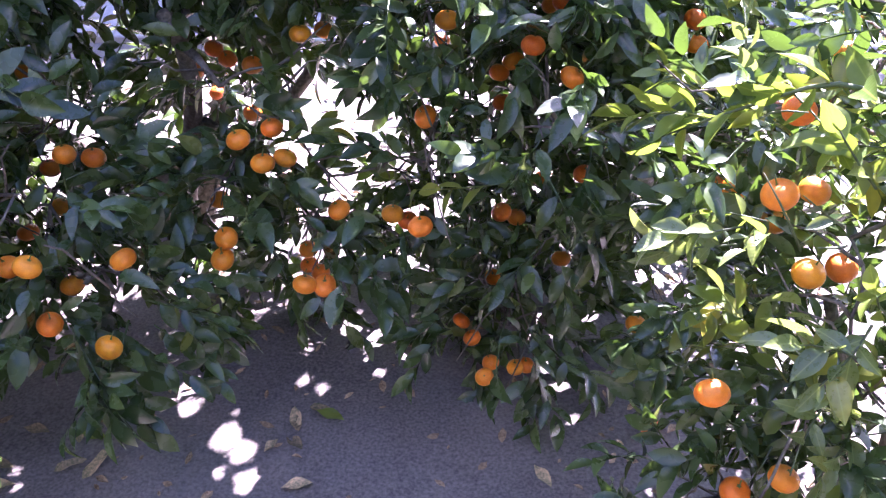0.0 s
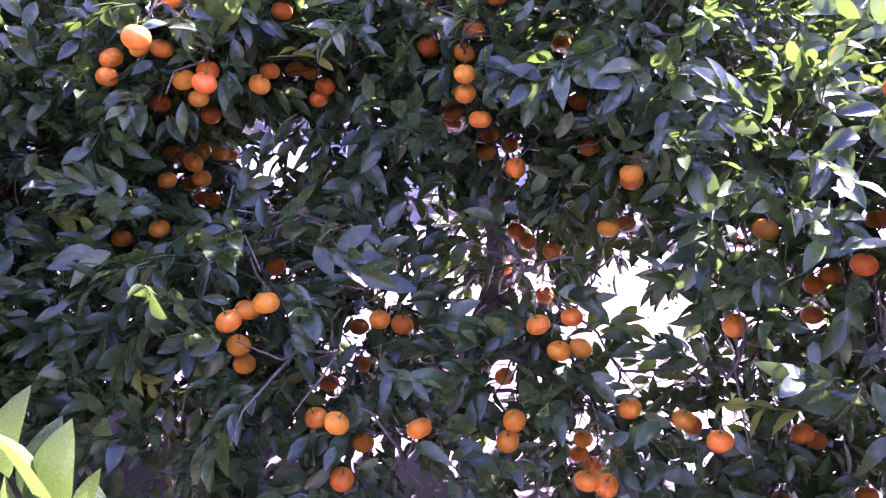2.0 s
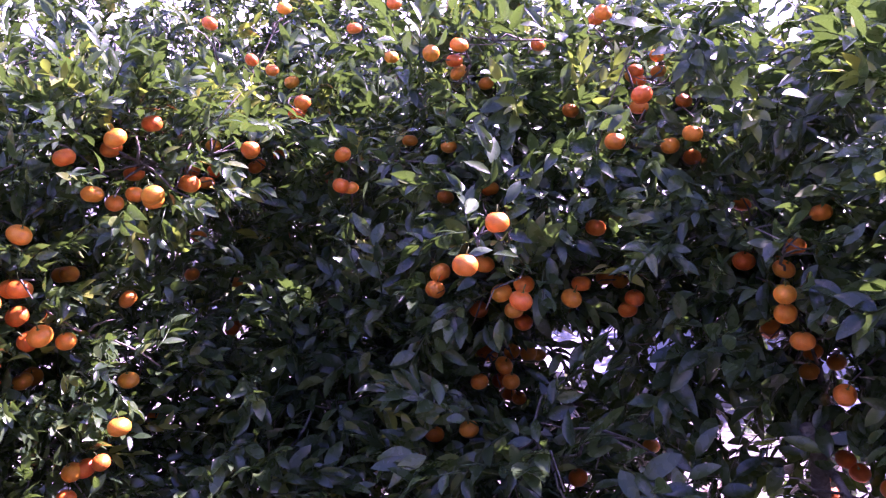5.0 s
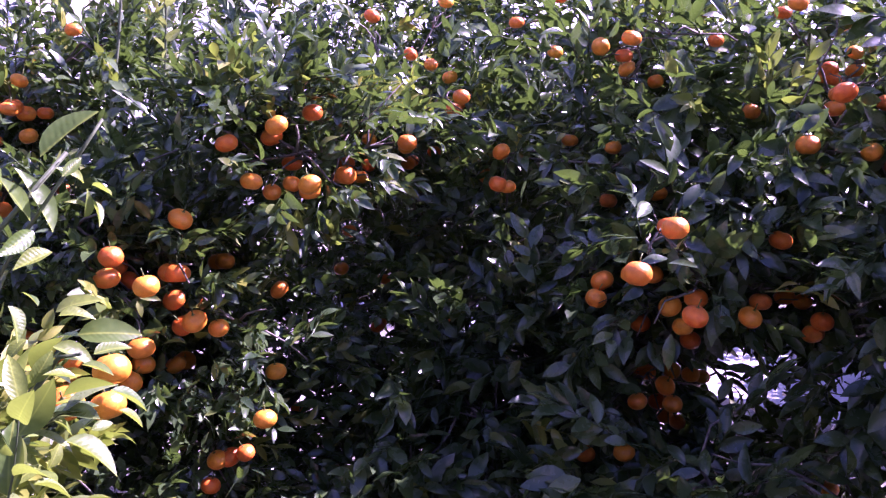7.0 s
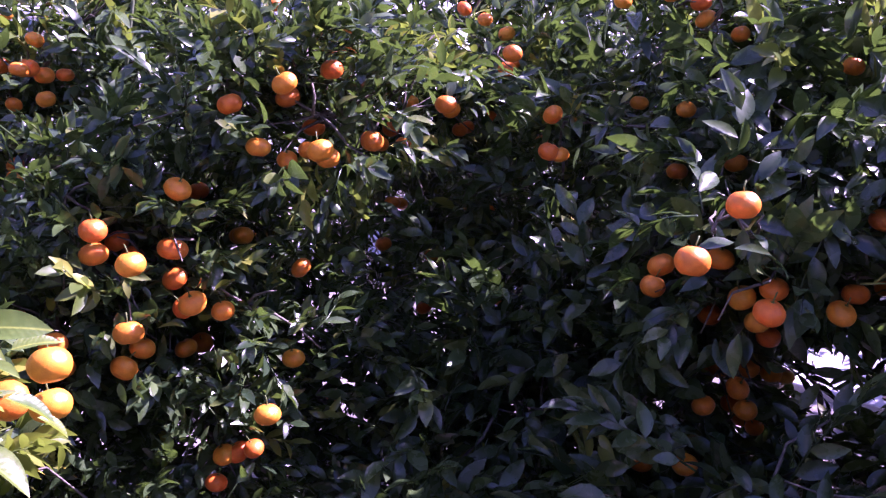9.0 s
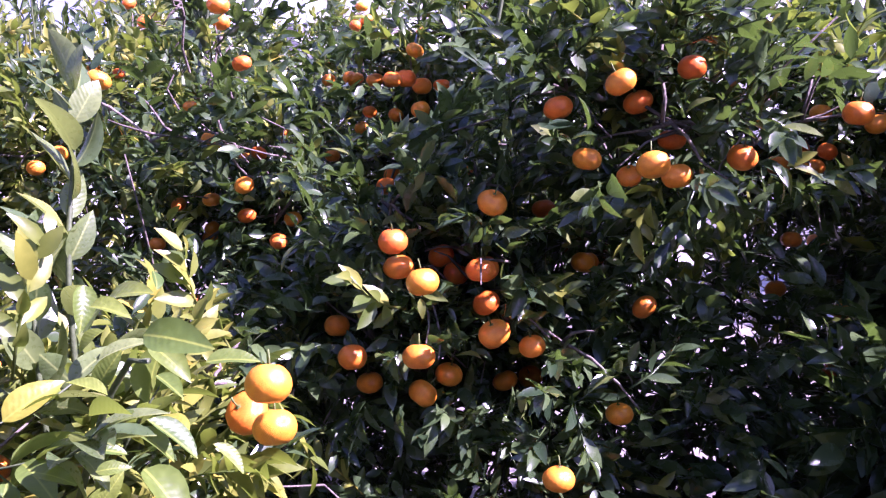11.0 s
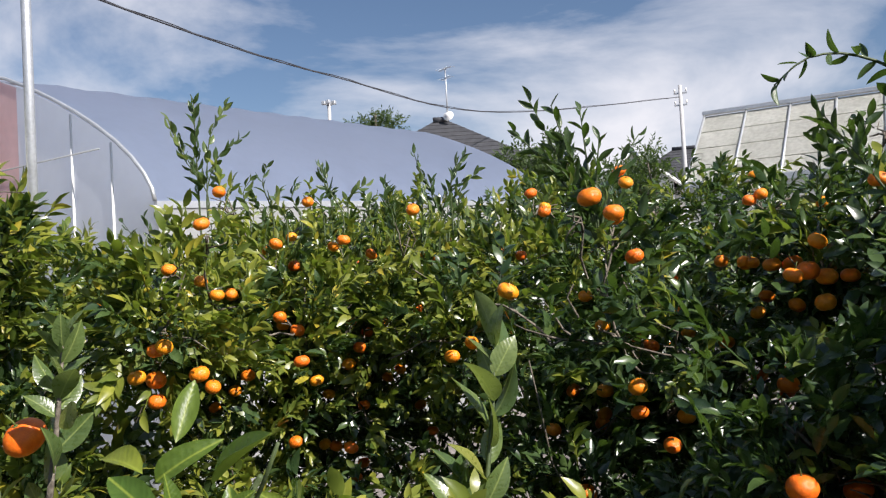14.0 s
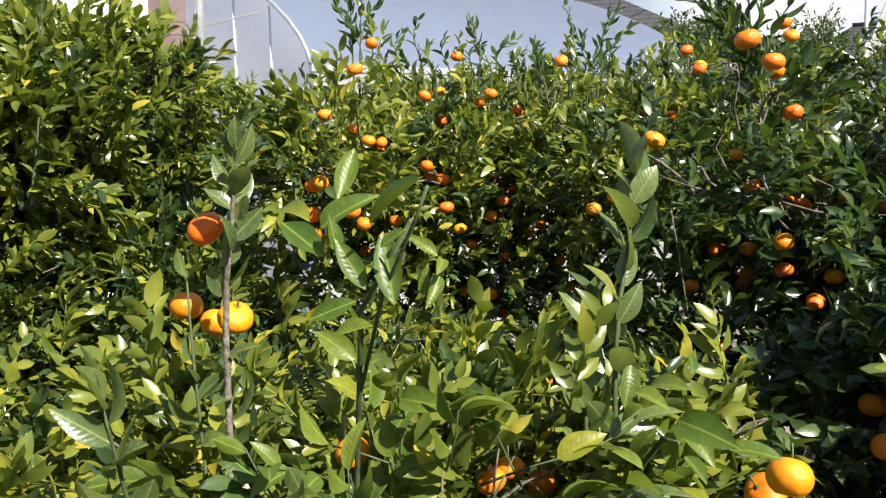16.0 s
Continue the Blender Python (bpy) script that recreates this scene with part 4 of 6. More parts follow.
# long tree across the aisle
LONG_CLUMPS = [
    (0.1, 2.0, 1.15, 0.3, 0.25), (-0.3, 2.3, 1.45, 0.4, 0.3), (-0.9, 2.4, 1.5, 0.4, 0.3), (-1.5, 2.3, 1.6, 0.45, 0.35), (-2.0, 2.3, 1.7, 0.4, 0.4),
    (-0.5, 2.6, 1.8, 0.45, 0.3), (-1.1, 2.7, 1.95, 0.45, 0.3), (-1.7, 2.7, 2.0, 0.45, 0.3), (-2.3, 2.6, 1.9, 0.45, 0.35),
    (-1.9, 2.0, 1.1, 0.35, 0.35), (-1.5, 1.75, 0.7, 0.3, 0.25), (-2.0, 2.0, 0.6, 0.4, 0.35), (-1.3, 1.7, 1.05, 0.25, 0.25), (-2.3, 1.8, 1.0, 0.35, 0.4),
    (0.35, 1.9, 0.75, 0.25, 0.3), (0.2, 1.75, 0.45, 0.2, 0.25), (-0.75, 1.55, 0.55, 0.2, 0.15), (-1.0, 1.6, 0.75, 0.25, 0.2), (0.55, 2.1, 1.15, 0.3, 0.3),
    (0.0, 1.8, 0.9, 0.22, 0.25), (0.25, 1.65, 0.95, 0.2, 0.2), (-1.05, 2.35, 1.05, 0.25, 0.22), (-2.05, 1.65, 1.0, 0.35, 0.3), (-2.1, 1.4, 0.75, 0.3, 0.3),
    (-1.75, 2.35, 0.95, 0.35, 0.35), (-1.5, 2.1, 1.3, 0.3, 0.3), (-0.4, 2.45, 1.5, 0.35, 0.25), (-2.4, 2.3, 1.3, 0.4, 0.4), (-2.2, 1.9, 0.4, 0.35, 0.3), (-0.6, 2.9, 1.9, 0.4, 0.3), (0.0, 2.8, 1.7, 0.4, 0.3), (-1.9, 3.0, 1.7, 0.5, 0.4),
    # this row deepens the crown at the back to shade the soil
    (-0.2, 3.2, 1.55, 0.32, 0.2), (-1.0, 3.35, 1.65, 0.32, 0.25), (-1.5, 3.4, 1.7, 0.5, 0.3), (-2.1, 3.4, 1.6, 0.5, 0.35), (0.35, 3.0, 1.4, 0.4, 0.25), (-2.7, 3.2, 1.5, 0.5, 0.4),
    (-1.05, 2.2, 1.22, 0.24, 0.14), (-0.8, 2.3, 1.25, 0.24, 0.14), (-0.55, 2.2, 1.2, 0.2, 0.14), (-1.35, 1.5, 0.55, 0.25, 0.2),
    (0.5, 2.5, 0.95, 0.28, 0.3), (0.85, 2.45, 0.7, 0.28, 0.3), (0.9, 2.6, 1.15, 0.3, 0.28), (0.4, 2.75, 1.25, 0.28, 0.25), (1.1, 2.3, 0.95, 0.28, 0.3),
    (-0.05, 2.55, 1.15, 0.25, 0.22), (0.3, 2.4, 0.6, 0.25, 0.25), (0.65, 2.45, 0.45, 0.28, 0.3), (0.15, 2.35, 0.3, 0.2, 0.2), (-1.35, 2.3, 0.5, 0.25, 0.25), (-1.7, 2.5, 0.5, 0.35, 0.35),
    (0.45, 2.3, 1.3, 0.25, 0.2), (-0.75, 2.15, 0.25, 0.18, 0.12), (0.95, 2.9, 0.5, 0.35, 0.35),
    # high rear clumps added to keep the sun off the ground in front
    (0.3, 3.5, 1.75, 0.4, 0.25), (-0.2, 3.6, 1.8, 0.4, 0.25), (0.75, 3.2, 1.5, 0.35, 0.25), (-0.6, 3.6, 1.9, 0.35, 0.25),
]
long_tree = citrus_tree((-0.95, 2.7, 0), 2.2, LONG_CLUMPS + behind(FRUIT_LONG, AISLE, seed=2, r=0.13, top=1.5), FRUIT_LONG,
                        "spreading tangerine tree heavy with orange fruit beside the aisle", 21, trunk_r=0.04, spread=0.6, stems=4,
                        templates=BROAD_SPRAYS, per_m2=50, hang=-0.05, young=0.06,
                        eye=(-0.12, 0.0, 1.77), reach=0.9, beams=SUN_SPOTS,
                        gaps=[(-0.804, 2.046, 0.80, 0.15), (-0.318, 2.137, 0.80, 0.20), (-0.245, 1.912, 0.673, 0.12), (-1.04, 1.726, 0.773, 0.09), (-0.687, 1.591, 0.697, 0.09),
                              (0.041, 1.971, 0.782, 0.07), (-0.097, 1.573, 0.684, 0.08), (0.146, 1.927, 0.715, 0.06), (-1.403, 2.166, 1.143, 0.20)])
# tree behind the long one, closing the view to the sky
REAR_CLUMPS = [(-1.7, 3.7, 2.0, 0.45, 0.4), (-2.3, 3.6, 2.1, 0.5, 0.4), (-2.9, 3.5, 2.15, 0.5, 0.4), (-3.5, 3.3, 2.1, 0.5, 0.45), (-3.3, 2.9, 1.9, 0.45, 0.4), (-3.8, 2.7, 2.0, 0.5, 0.45),
               (-2.6, 3.3, 1.5, 0.45, 0.4), (-3.3, 3.1, 1.3, 0.5, 0.5), (-3.9, 2.6, 1.3, 0.5, 0.5), (-1.1, 3.8, 2.0, 0.4, 0.3), (-4.2, 2.2, 2.2, 0.45, 0.4), (-3.9, 2.5, 2.4, 0.4, 0.3), (-3.5, 2.9, 2.4, 0.4, 0.3), (-4.4, 1.9, 2.3, 0.4, 0.3), (-3.0, 3.3, 2.4, 0.4, 0.3), (-3.0, 3.2, 0.8, 0.5, 0.4)]
citrus_tree((-2.9, 3.4, 0), 2.5, REAR_CLUMPS, [], "tangerine tree standing behind, its leafy top in sunlight", 29, spread=0.6, young=0.08, per_m2=50, beams=SUN_SPOTS)
# tall tree at the aisle's end
TALL_CLUMPS = [
    (-3.1, 1.2, 1.75, 0.4, 0.4), (-3.1, 0.7, 1.6, 0.4, 0.33), (-3.0, 1.7, 1.75, 0.4, 0.4), (-3.3, 0.5, 1.2, 0.4, 0.45), (-2.9, 1.1, 1.0, 0.4, 0.45),
    (-2.8, 1.8, 1.0, 0.4, 0.45), (-3.5, 1.3, 2.0, 0.35, 0.25), (-2.6, 1.3, 0.7, 0.3, 0.4), (-3.1, 0.5, 0.6, 0.4, 0.4), (-2.7, 2.2, 1.5, 0.4, 0.45), (-2.6, 2.1, 0.8, 0.4, 0.45),
    (-3.2, 1.0, 2.1, 0.3, 0.2), (-3.0, 0.25, 1.95, 0.14, 0.18), (-2.85, 0.3, 1.8, 0.15, 0.15), (-2.9, 0.5, 1.78, 0.2, 0.13), (-2.75, 0.15, 1.8, 0.14, 0.14), (-2.4, 0.85, 0.8, 0.3, 0.4), (-2.75, 0.45, 0.9, 0.3, 0.4), (-2.5, 0.6, 1.2, 0.25, 0.3), (-2.6, 1.0, 1.3, 0.3, 0.3), (-2.6, 1.5, 1.2, 0.3, 0.35), (-2.75, 0.2, 1.3, 0.25, 0.3), (-2.45, 1.6, 0.6, 0.35, 0.4),
]
tall_tree = citrus_tree((-3.1, 1.25, 0), 2.3, TALL_CLUMPS + behind(FRUIT_TALL, EYE_END, seed=4, top=1.9), FRUIT_TALL,
                        "dense tangerine tree with clusters of ripe fruit", 23, spread=0.5, per_m2=70, young=0.10, eye=EYE_END, eye2=(-0.32, 0.09, 1.87), nearby=FRUIT_MID, reach=0.7)
MID_CLUMPS = [
    (-3.6, -0.6, 1.75, 0.45, 0.35), (-3.4, -1.2, 1.75, 0.45, 0.35), (-3.9, -1.4, 1.85, 0.45, 0.3), (-3.5, -0.4, 1.2, 0.45, 0.45), (-3.2, -1.1, 1.1, 0.45, 0.45), (-4.0, -0.3, 1.85, 0.45, 0.25),
    (-3.2, -1.8, 1.7, 0.45, 0.4), (-3.5, -2.3, 1.8, 0.45, 0.35), (-4.4, -0.9, 1.95, 0.45, 0.3), (-3.0, -0.7, 0.7, 0.4, 0.4), (-2.8, -1.3, 0.8, 0.4, 0.4), (-2.5, -0.4, 0.9, 0.35, 0.4), (-2.55, -0.75, 1.1, 0.3, 0.35), (-2.9, -0.1, 0.9, 0.35, 0.4), (-2.3, -0.9, 0.8, 0.35, 0.4),
    (-3.3, -0.3, 0.6, 0.4, 0.4), (-3.6, -0.15, 1.95, 0.3, 0.2), (-3.5, -0.85, 1.95, 0.3, 0.2), (-3.6, -1.3, 2.0, 0.35, 0.2), (-3.5, -1.75, 2.0, 0.3, 0.2), (-3.3, -2.1, 2.0, 0.3, 0.2), (-3.6, -1.2, 0.6, 0.5, 0.4), (-2.9, -1.0, 1.3, 0.25, 0.25), (-3.9, -0.6, 1.2, 0.5, 0.5), (-3.2, 0.1, 1.2, 0.3, 0.4), (-2.6, 0.0, 0.6, 0.35, 0.4), (-4.1, -1.5, 1.2, 0.5, 0.5), (-2.7, -1.7, 1.2, 0.35, 0.4),
]
mid_tree = citrus_tree((-3.7, -0.9, 0), 2.2, MID_CLUMPS + behind(FRUIT_MID, EYE_END, seed=5, top=1.9), FRUIT_MID,
                       "bushy tangerine tree in full sun with many small fruit", 24, spread=0.6, young=0.7, per_m2=74, size=(0.75, 1.1), eye=EYE_END, eye2=(-0.59, 0.70, 1.99), nearby=FRUIT_TALL, reach=0.8)
LEFT_CLUMPS = [
    (-2.5, -1.9, 1.85, 0.4, 0.35), (-2.7, -2.4, 2.0, 0.45, 0.35), (-2.1, -1.9, 1.5, 0.4, 0.4), (-2.4, -1.4, 1.4, 0.35, 0.35), (-1.9, -2.3, 1.7, 0.4, 0.4), (-2.6, -1.6, 0.9, 0.5, 0.5),
    (-1.9, -1.6, 1.0, 0.4, 0.4), (-2.2, -1.3, 1.0, 0.35, 0.4), (-1.6, -2.1, 1.2, 0.4, 0.5), (-3.1, -2.2, 1.5, 0.4, 0.5), (-2.35, -1.75, 2.1, 0.2, 0.2), (-2.0, -2.2, 2.1, 0.25, 0.2),
    (-2.0, -1.8, 1.95, 0.35, 0.3), (-1.75, -2.0, 1.8, 0.35, 0.35), (-2.5, -1.75, 2.05, 0.3, 0.25), (-1.5, -1.9, 1.6, 0.3, 0.3), (-2.3, -2.1, 1.2, 0.4, 0.4),
    (-1.3, -2.2, 0.8, 0.45, 0.45), (-1.5, -2.6, 1.2, 0.45, 0.45), (-2.2, -2.8, 0.9, 0.5, 0.5), (-1.2, -2.0, 1.3, 0.3, 0.3), (-1.35, -1.5, 1.15, 0.25, 0.25),
    (-1.9, -1.9, 0.55, 0.5, 0.5), (-2.4, -2.2, 0.6, 0.5, 0.5), (-1.45, -1.7, 0.8, 0.4, 0.5), (-1.8, -1.35, 0.7, 0.35, 0.4), (-1.75, -1.75, 1.45, 0.3, 0.3), (-2.8, -2.7, 1.2, 0.5, 0.6),
    (-2.2, -1.75, 2.22, 0.26, 0.16), (-2.0, -1.8, 2.2, 0.24, 0.16), (-2.42, -1.68, 2.18, 0.24, 0.15), (-2.1, -1.75, 2.05, 0.3, 0.22), (-2.05, -2.1, 1.75, 0.35, 0.35), (-2.3, -2.3, 1.9, 0.35, 0.35),
    (-1.85, -1.95, 2.1, 0.3, 0.2), (-1.8, -2.1, 1.35, 0.35, 0.35), (-2.6, -2.0, 1.4, 0.35, 0.35),
]
left_tree = citrus_tree((-2.3, -2.0, 0), 2.2, LEFT_CLUMPS, [], "leafy young citrus tree with almost no fruit, in full sun", 28, spread=0.4, young=0.6, per_m2=80, nearby=FRUIT_MID,
                        size=(0.85, 1.25), hang=0.7, eye=EYE_END)
FAR_CLUMPS = [(-5.2, -0.8, 1.7, 0.55, 0.45), (-5.4, 0.2, 1.75, 0.55, 0.45), (-5.0, 1.0, 1.75, 0.55, 0.45), (-5.8, -0.3, 1.9, 0.55, 0.35), (-5.8, 0.8, 1.9, 0.55, 0.35), (-5.3, -1.8, 1.8, 0.55, 0.4),
              (-4.7, 1.6, 1.7, 0.5, 0.5), (-4.8, 0.3, 1.2, 0.5, 0.5),
              (-5.2, -1.35, 2.22, 0.45, 0.25), (-5.3, -0.45, 2.24, 0.45, 0.25), (-5.2, 0.4, 2.22, 0.45, 0.25), (-5.0, -2.1, 2.22, 0.45, 0.25), (-4.5, -1.4, 2.12, 0.4, 0.22), (-4.4, -0.4, 2.12, 0.4, 0.22), (-5.1, 1.2, 2.05, 0.4, 0.25)]
far_tree = citrus_tree((-5.3, 0.0, 0), 2.2, FAR_CLUMPS, [], "tangerine tree farther down the row, glittering in the sun", 25, spread=0.6, young=0.3, per_m2=54, size=(0.8, 1.1), eye=EYE_END)

# bushes close to the way
BUSH_CLUMPS = [(-1.75, 0.15, 1.3, 0.28, 0.22), (-1.78, 0.36, 1.2, 0.12, 0.12), (-1.55, -0.05, 1.3, 0.25, 0.22), (-1.55, -0.35, 1.3, 0.28, 0.22), (-1.95, -0.1, 1.25, 0.3, 0.25), (-1.75, 0.0, 0.9, 0.35, 0.35),
               (-1.75, -0.6, 1.3, 0.3, 0.25), (-1.4, -0.7, 1.25, 0.3, 0.25), (-1.35, -0.25, 1.1, 0.25, 0.25), (-1.55, 0.2, 1.05, 0.18, 0.2), (-1.95, 0.3, 1.2, 0.16, 0.16), (-1.96, 0.45, 1.40, 0.08, 0.10), (-2.05, 0.3, 1.35, 0.12, 0.12)]
bush = citrus_tree((-1.7, -0.05, 0), 1.5, BUSH_CLUMPS, FRUIT_BUSH, "young tangerine bush with pale leaves in full sunlight", 26, trunk_r=0.03, spread=0.25,
                   young=0.8, per_m2=110, size=(0.9, 1.15), hang=0.15, singles=298, single_size=0.078, eye=EYE_END,
                   name="tangerine_bush", category="tangerine bush", group="tangerine bushes")
SIDE_CLUMPS = [(0.72, 1.2, 0.95, 0.22, 0.2), (0.85, 1.25, 0.6, 0.28, 0.3), (0.62, 1.05, 0.65, 0.16, 0.2), (0.95, 1.3, 1.2, 0.25, 0.18), (0.68, 0.98, 0.35, 0.18, 0.2), (0.6, 1.3, 0.75, 0.16, 0.2),
               (0.62, 1.4, 1.1, 0.14, 0.1), (0.5, 1.15, 0.4, 0.15, 0.15), (0.75, 1.0, 0.75, 0.15, 0.2)]
side_bush = citrus_tree((0.95, 1.25, 0), 1.2, SIDE_CLUMPS, FRUIT_SIDE, "tangerine bush with sunlit leaves reaching into the aisle", 27, trunk_r=0.03, spread=0.2,
                        young=0.35, per_m2=56, hang=0.1, singles=200, single_size=0.082, templates=BROAD_SPRAYS, size=(0.75, 1.0), eye=(-0.1, 0.05, 1.75),
                        name="tangerine_bush", category="tangerine bush", group="tangerine bushes")

# sapling at the edge of the way; darker leaf colour stands in for shade
sapling = thing("citrus_sapling", (-0.4, 0.33, 0), "thin citrus sapling with a few large leaves darkened as if shaded", "sapling")
for k, (tip, n) in enumerate([((-0.29, 0.35, 1.33), 6), ((-0.52, 0.33, 1.42), 7), ((-0.42, 0.24, 1.28), 6), ((-0.36, 0.31, 1.34), 6)]):
    shoot(sapling, [(-0.4 + 0.01 * k, 0.33, -0.02), (-0.4, 0.33 - 0.01 * k, 0.6), ((tip[0] - 0.4) / 2, (tip[1] + 0.33) / 2, 1.05), tip], n, 0.072, 95 + k, SHADED_WIDE, 0.86, 40, 0.006, 0.0)
# single shoots that stand out of the crowns
shoot(mid_tree, [(-3.52, -1.55, 1.9), (-3.53, -1.57, 2.35), (-3.51, -1.56, 2.6), (-3.48, -1.54, 2.80)], 26, 0.072, 41, DARK_LEAVES, 0.35, 50, 0.006)
shoot(mid_tree, [(-3.6, -0.5, 2.0), (-3.59, -0.47, 2.25), (-3.6, -0.38, 2.46)], 14, 0.065, 42, DARK_LEAVES, 0.3, 55)
shoot(mid_tree, [(-3.5, -0.6, 2.0), (-3.58, -0.52, 2.2), (-3.64, -0.58, 2.45)], 9, 0.05, 43, LEAVES, 0.35, 45, 0.003)
shoot(mid_tree, [(-3.8, -1.1, 2.0), (-3.8, -1.07, 2.3), (-3.78, -1.09, 2.5)], 12, 0.07, 44, DARK_LEAVES, 0.3, 50)
# upright shoots along the middle tree's top: foot, tip, leaves, leaf length
SHOOTS_A = [
    ((-3.52, -1.52, 2.42), (-3.45, -1.65, 2.73), 11, 0.062),
    ((-3.52, -1.52, 2.42), (-3.59, -1.38, 2.65), 11, 0.062),
    ((-3.52, -1.52, 2.42), (-3.47, -1.62, 2.64), 11, 0.062),
    ((-3.52, -1.52, 2.42), (-3.56, -1.43, 2.79), 11, 0.062),
    ((-3.42, -1.13, 2.29), (-3.41, -1.14, 2.48), 9, 0.050),
    ((-3.54, -0.88, 2.28), (-3.51, -0.95, 2.47), 9, 0.050),
    ((-3.55, -0.86, 2.28), (-3.58, -0.79, 2.39), 9, 0.055),
    ((-3.72, -0.50, 2.24), (-3.67, -0.61, 2.51), 10, 0.045),
    ((-3.73, -0.48, 2.24), (-3.76, -0.43, 2.48), 12, 0.062),
    ((-3.74, -0.46, 2.23), (-3.78, -0.38, 2.42), 10, 0.062),
    ((-3.72, -0.51, 2.24), (-3.70, -0.55, 2.39), 8, 0.060),
]
SHOOTS_B = [
    ((-3.47, -1.03, 2.27), (-3.46, -1.04, 2.40), 8, 0.050),
    ((-3.38, -1.21, 2.28), (-3.38, -1.20, 2.43), 8, 0.050),
    ((-3.63, -0.70, 2.26), (-3.62, -0.71, 2.36), 8, 0.050),
    ((-3.68, -0.60, 2.24), (-3.68, -0.58, 2.33), 8, 0.045),
    ((-3.82, -0.31, 2.20), (-3.82, -0.30, 2.34), 8, 0.045),
    ((-3.86, -0.22, 2.22), (-3.85, -0.24, 2.35), 8, 0.045),
    ((-3.51, -0.95, 2.27), (-3.52, -0.91, 2.37), 8, 0.050),
    ((-3.59, -0.78, 2.25), (-3.60, -0.76, 2.34), 8, 0.050),
    ((-3.78, -0.39, 2.21), (-3.79, -0.35, 2.31), 8, 0.050),
    ((-3.36, -1.26, 2.29), (-3.35, -1.27, 2.39), 8, 0.050),
    ((-3.44, -1.08, 2.26), (-3.43, -1.10, 2.38), 8, 0.050),
]
for k, (foot, tip, n, size) in enumerate(SHOOTS_A + SHOOTS_B):
    bow = ((foot[0] + tip[0]) / 2 + 0.02, (foot[1] + tip[1]) / 2 - 0.02, foot[2] + 0.62 * (tip[2] - foot[2]))
    shoot(mid_tree, [(foot[0], foot[1], foot[2] - 0.12), foot, bow, tip], n, size, 150 + k, DARK_LEAVES if k % 3 else LEAVES, 0.35, 48, 0.004)
r3 = np.random.default_rng(77)
for k in range(34):
    q = (k + r3.random()) / 34
    x, y = -3.3 - 0.62 * q + r3.normal(0, 0.12), -1.75 + 1.85 * q
    z = 2.13 + r3.normal(0, 0.03)
    up = r3.uniform(0.07, 0.2)
    lean = r3.normal(0, 0.05, 2)
    shoot(mid_tree, [(x, y, z - 0.1), (x, y, z), (x + lean[0], y + lean[1], z + up)], int(r3.integers(6, 10)), r3.uniform(0.045, 0.06), 200 + k, (DARK_LEAVES, LEAVES, DARK_LEAVES)[k % 3], 0.3, 46, 0.0035)
for k, (tip, n) in enumerate([((-2.97, 0.07, 2.51), 19), ((-2.96, 0.02, 2.42), 17), ((-2.99, 0.13, 2.49), 17), ((-3.02, 0.21, 2.47), 18), ((-3.03, 0.26, 2.38), 14), ((-3.08, 0.37, 2.39), 13), ((-3.0, 0.16, 2.38), 16), ((-2.98, 0.10, 2.34), 14)]):
    shoot(tall_tree, [(-3.04, 0.24, 2.06), (-3.04, 0.22 + 0.35 * (tip[1] - 0.2), 2.24), tip], n, 0.062, 50 + k, DARK_LEAVES, 0.12, 58, 0.005)
shoot(tall_tree, [(-2.85, 1.0, 1.9), (-2.85, 1.07, 2.25), (-2.83, 1.04, 2.40), (-2.79, 0.93, 2.47), (-2.74, 0.82, 2.47), (-2.72, 0.74, 2.41)], 24, 0.06, 61, DARK_LEAVES, 0.15, 70, 0.006)
shoot(tall_tree, [(-2.9, 1.1, 1.9), (-2.88, 0.98, 2.15), (-2.84, 0.84, 2.36)], 16, 0.06, 62, DARK_LEAVES, 0.2, 50, 0.005)
shoot(tall_tree, [(-2.7, 1.1, 1.9), (-2.65, 1.12, 2.2), (-2.62, 1.1, 2.42)], 16, 0.06, 63, LEAVES, 0.2, 50, 0.005)
def fan(tree, line, leaves, r, seed, meshes, face=(0.6, 0.6, 0.6)):
    """A shoot whose few large leaves are given one by one, from foot to tip."""
    rng = np.random.default_rng(seed)
    inv = tree.matrix_basis.inverted()
    stem = tube_part("shoot", [inv @ Vector(p) for p in line], [r * (1 - 0.4 * i / len(line)) for i in range(len(line))], M_TWIG, tree, 7)
    for a, b in leaves:
        d = np.array(b) - np.array(a)
        one_leaf(stem, inv, a, basis(d, np.array(face) + rng.normal(0, 0.22, 3)), np.linalg.norm(d), meshes, rng)


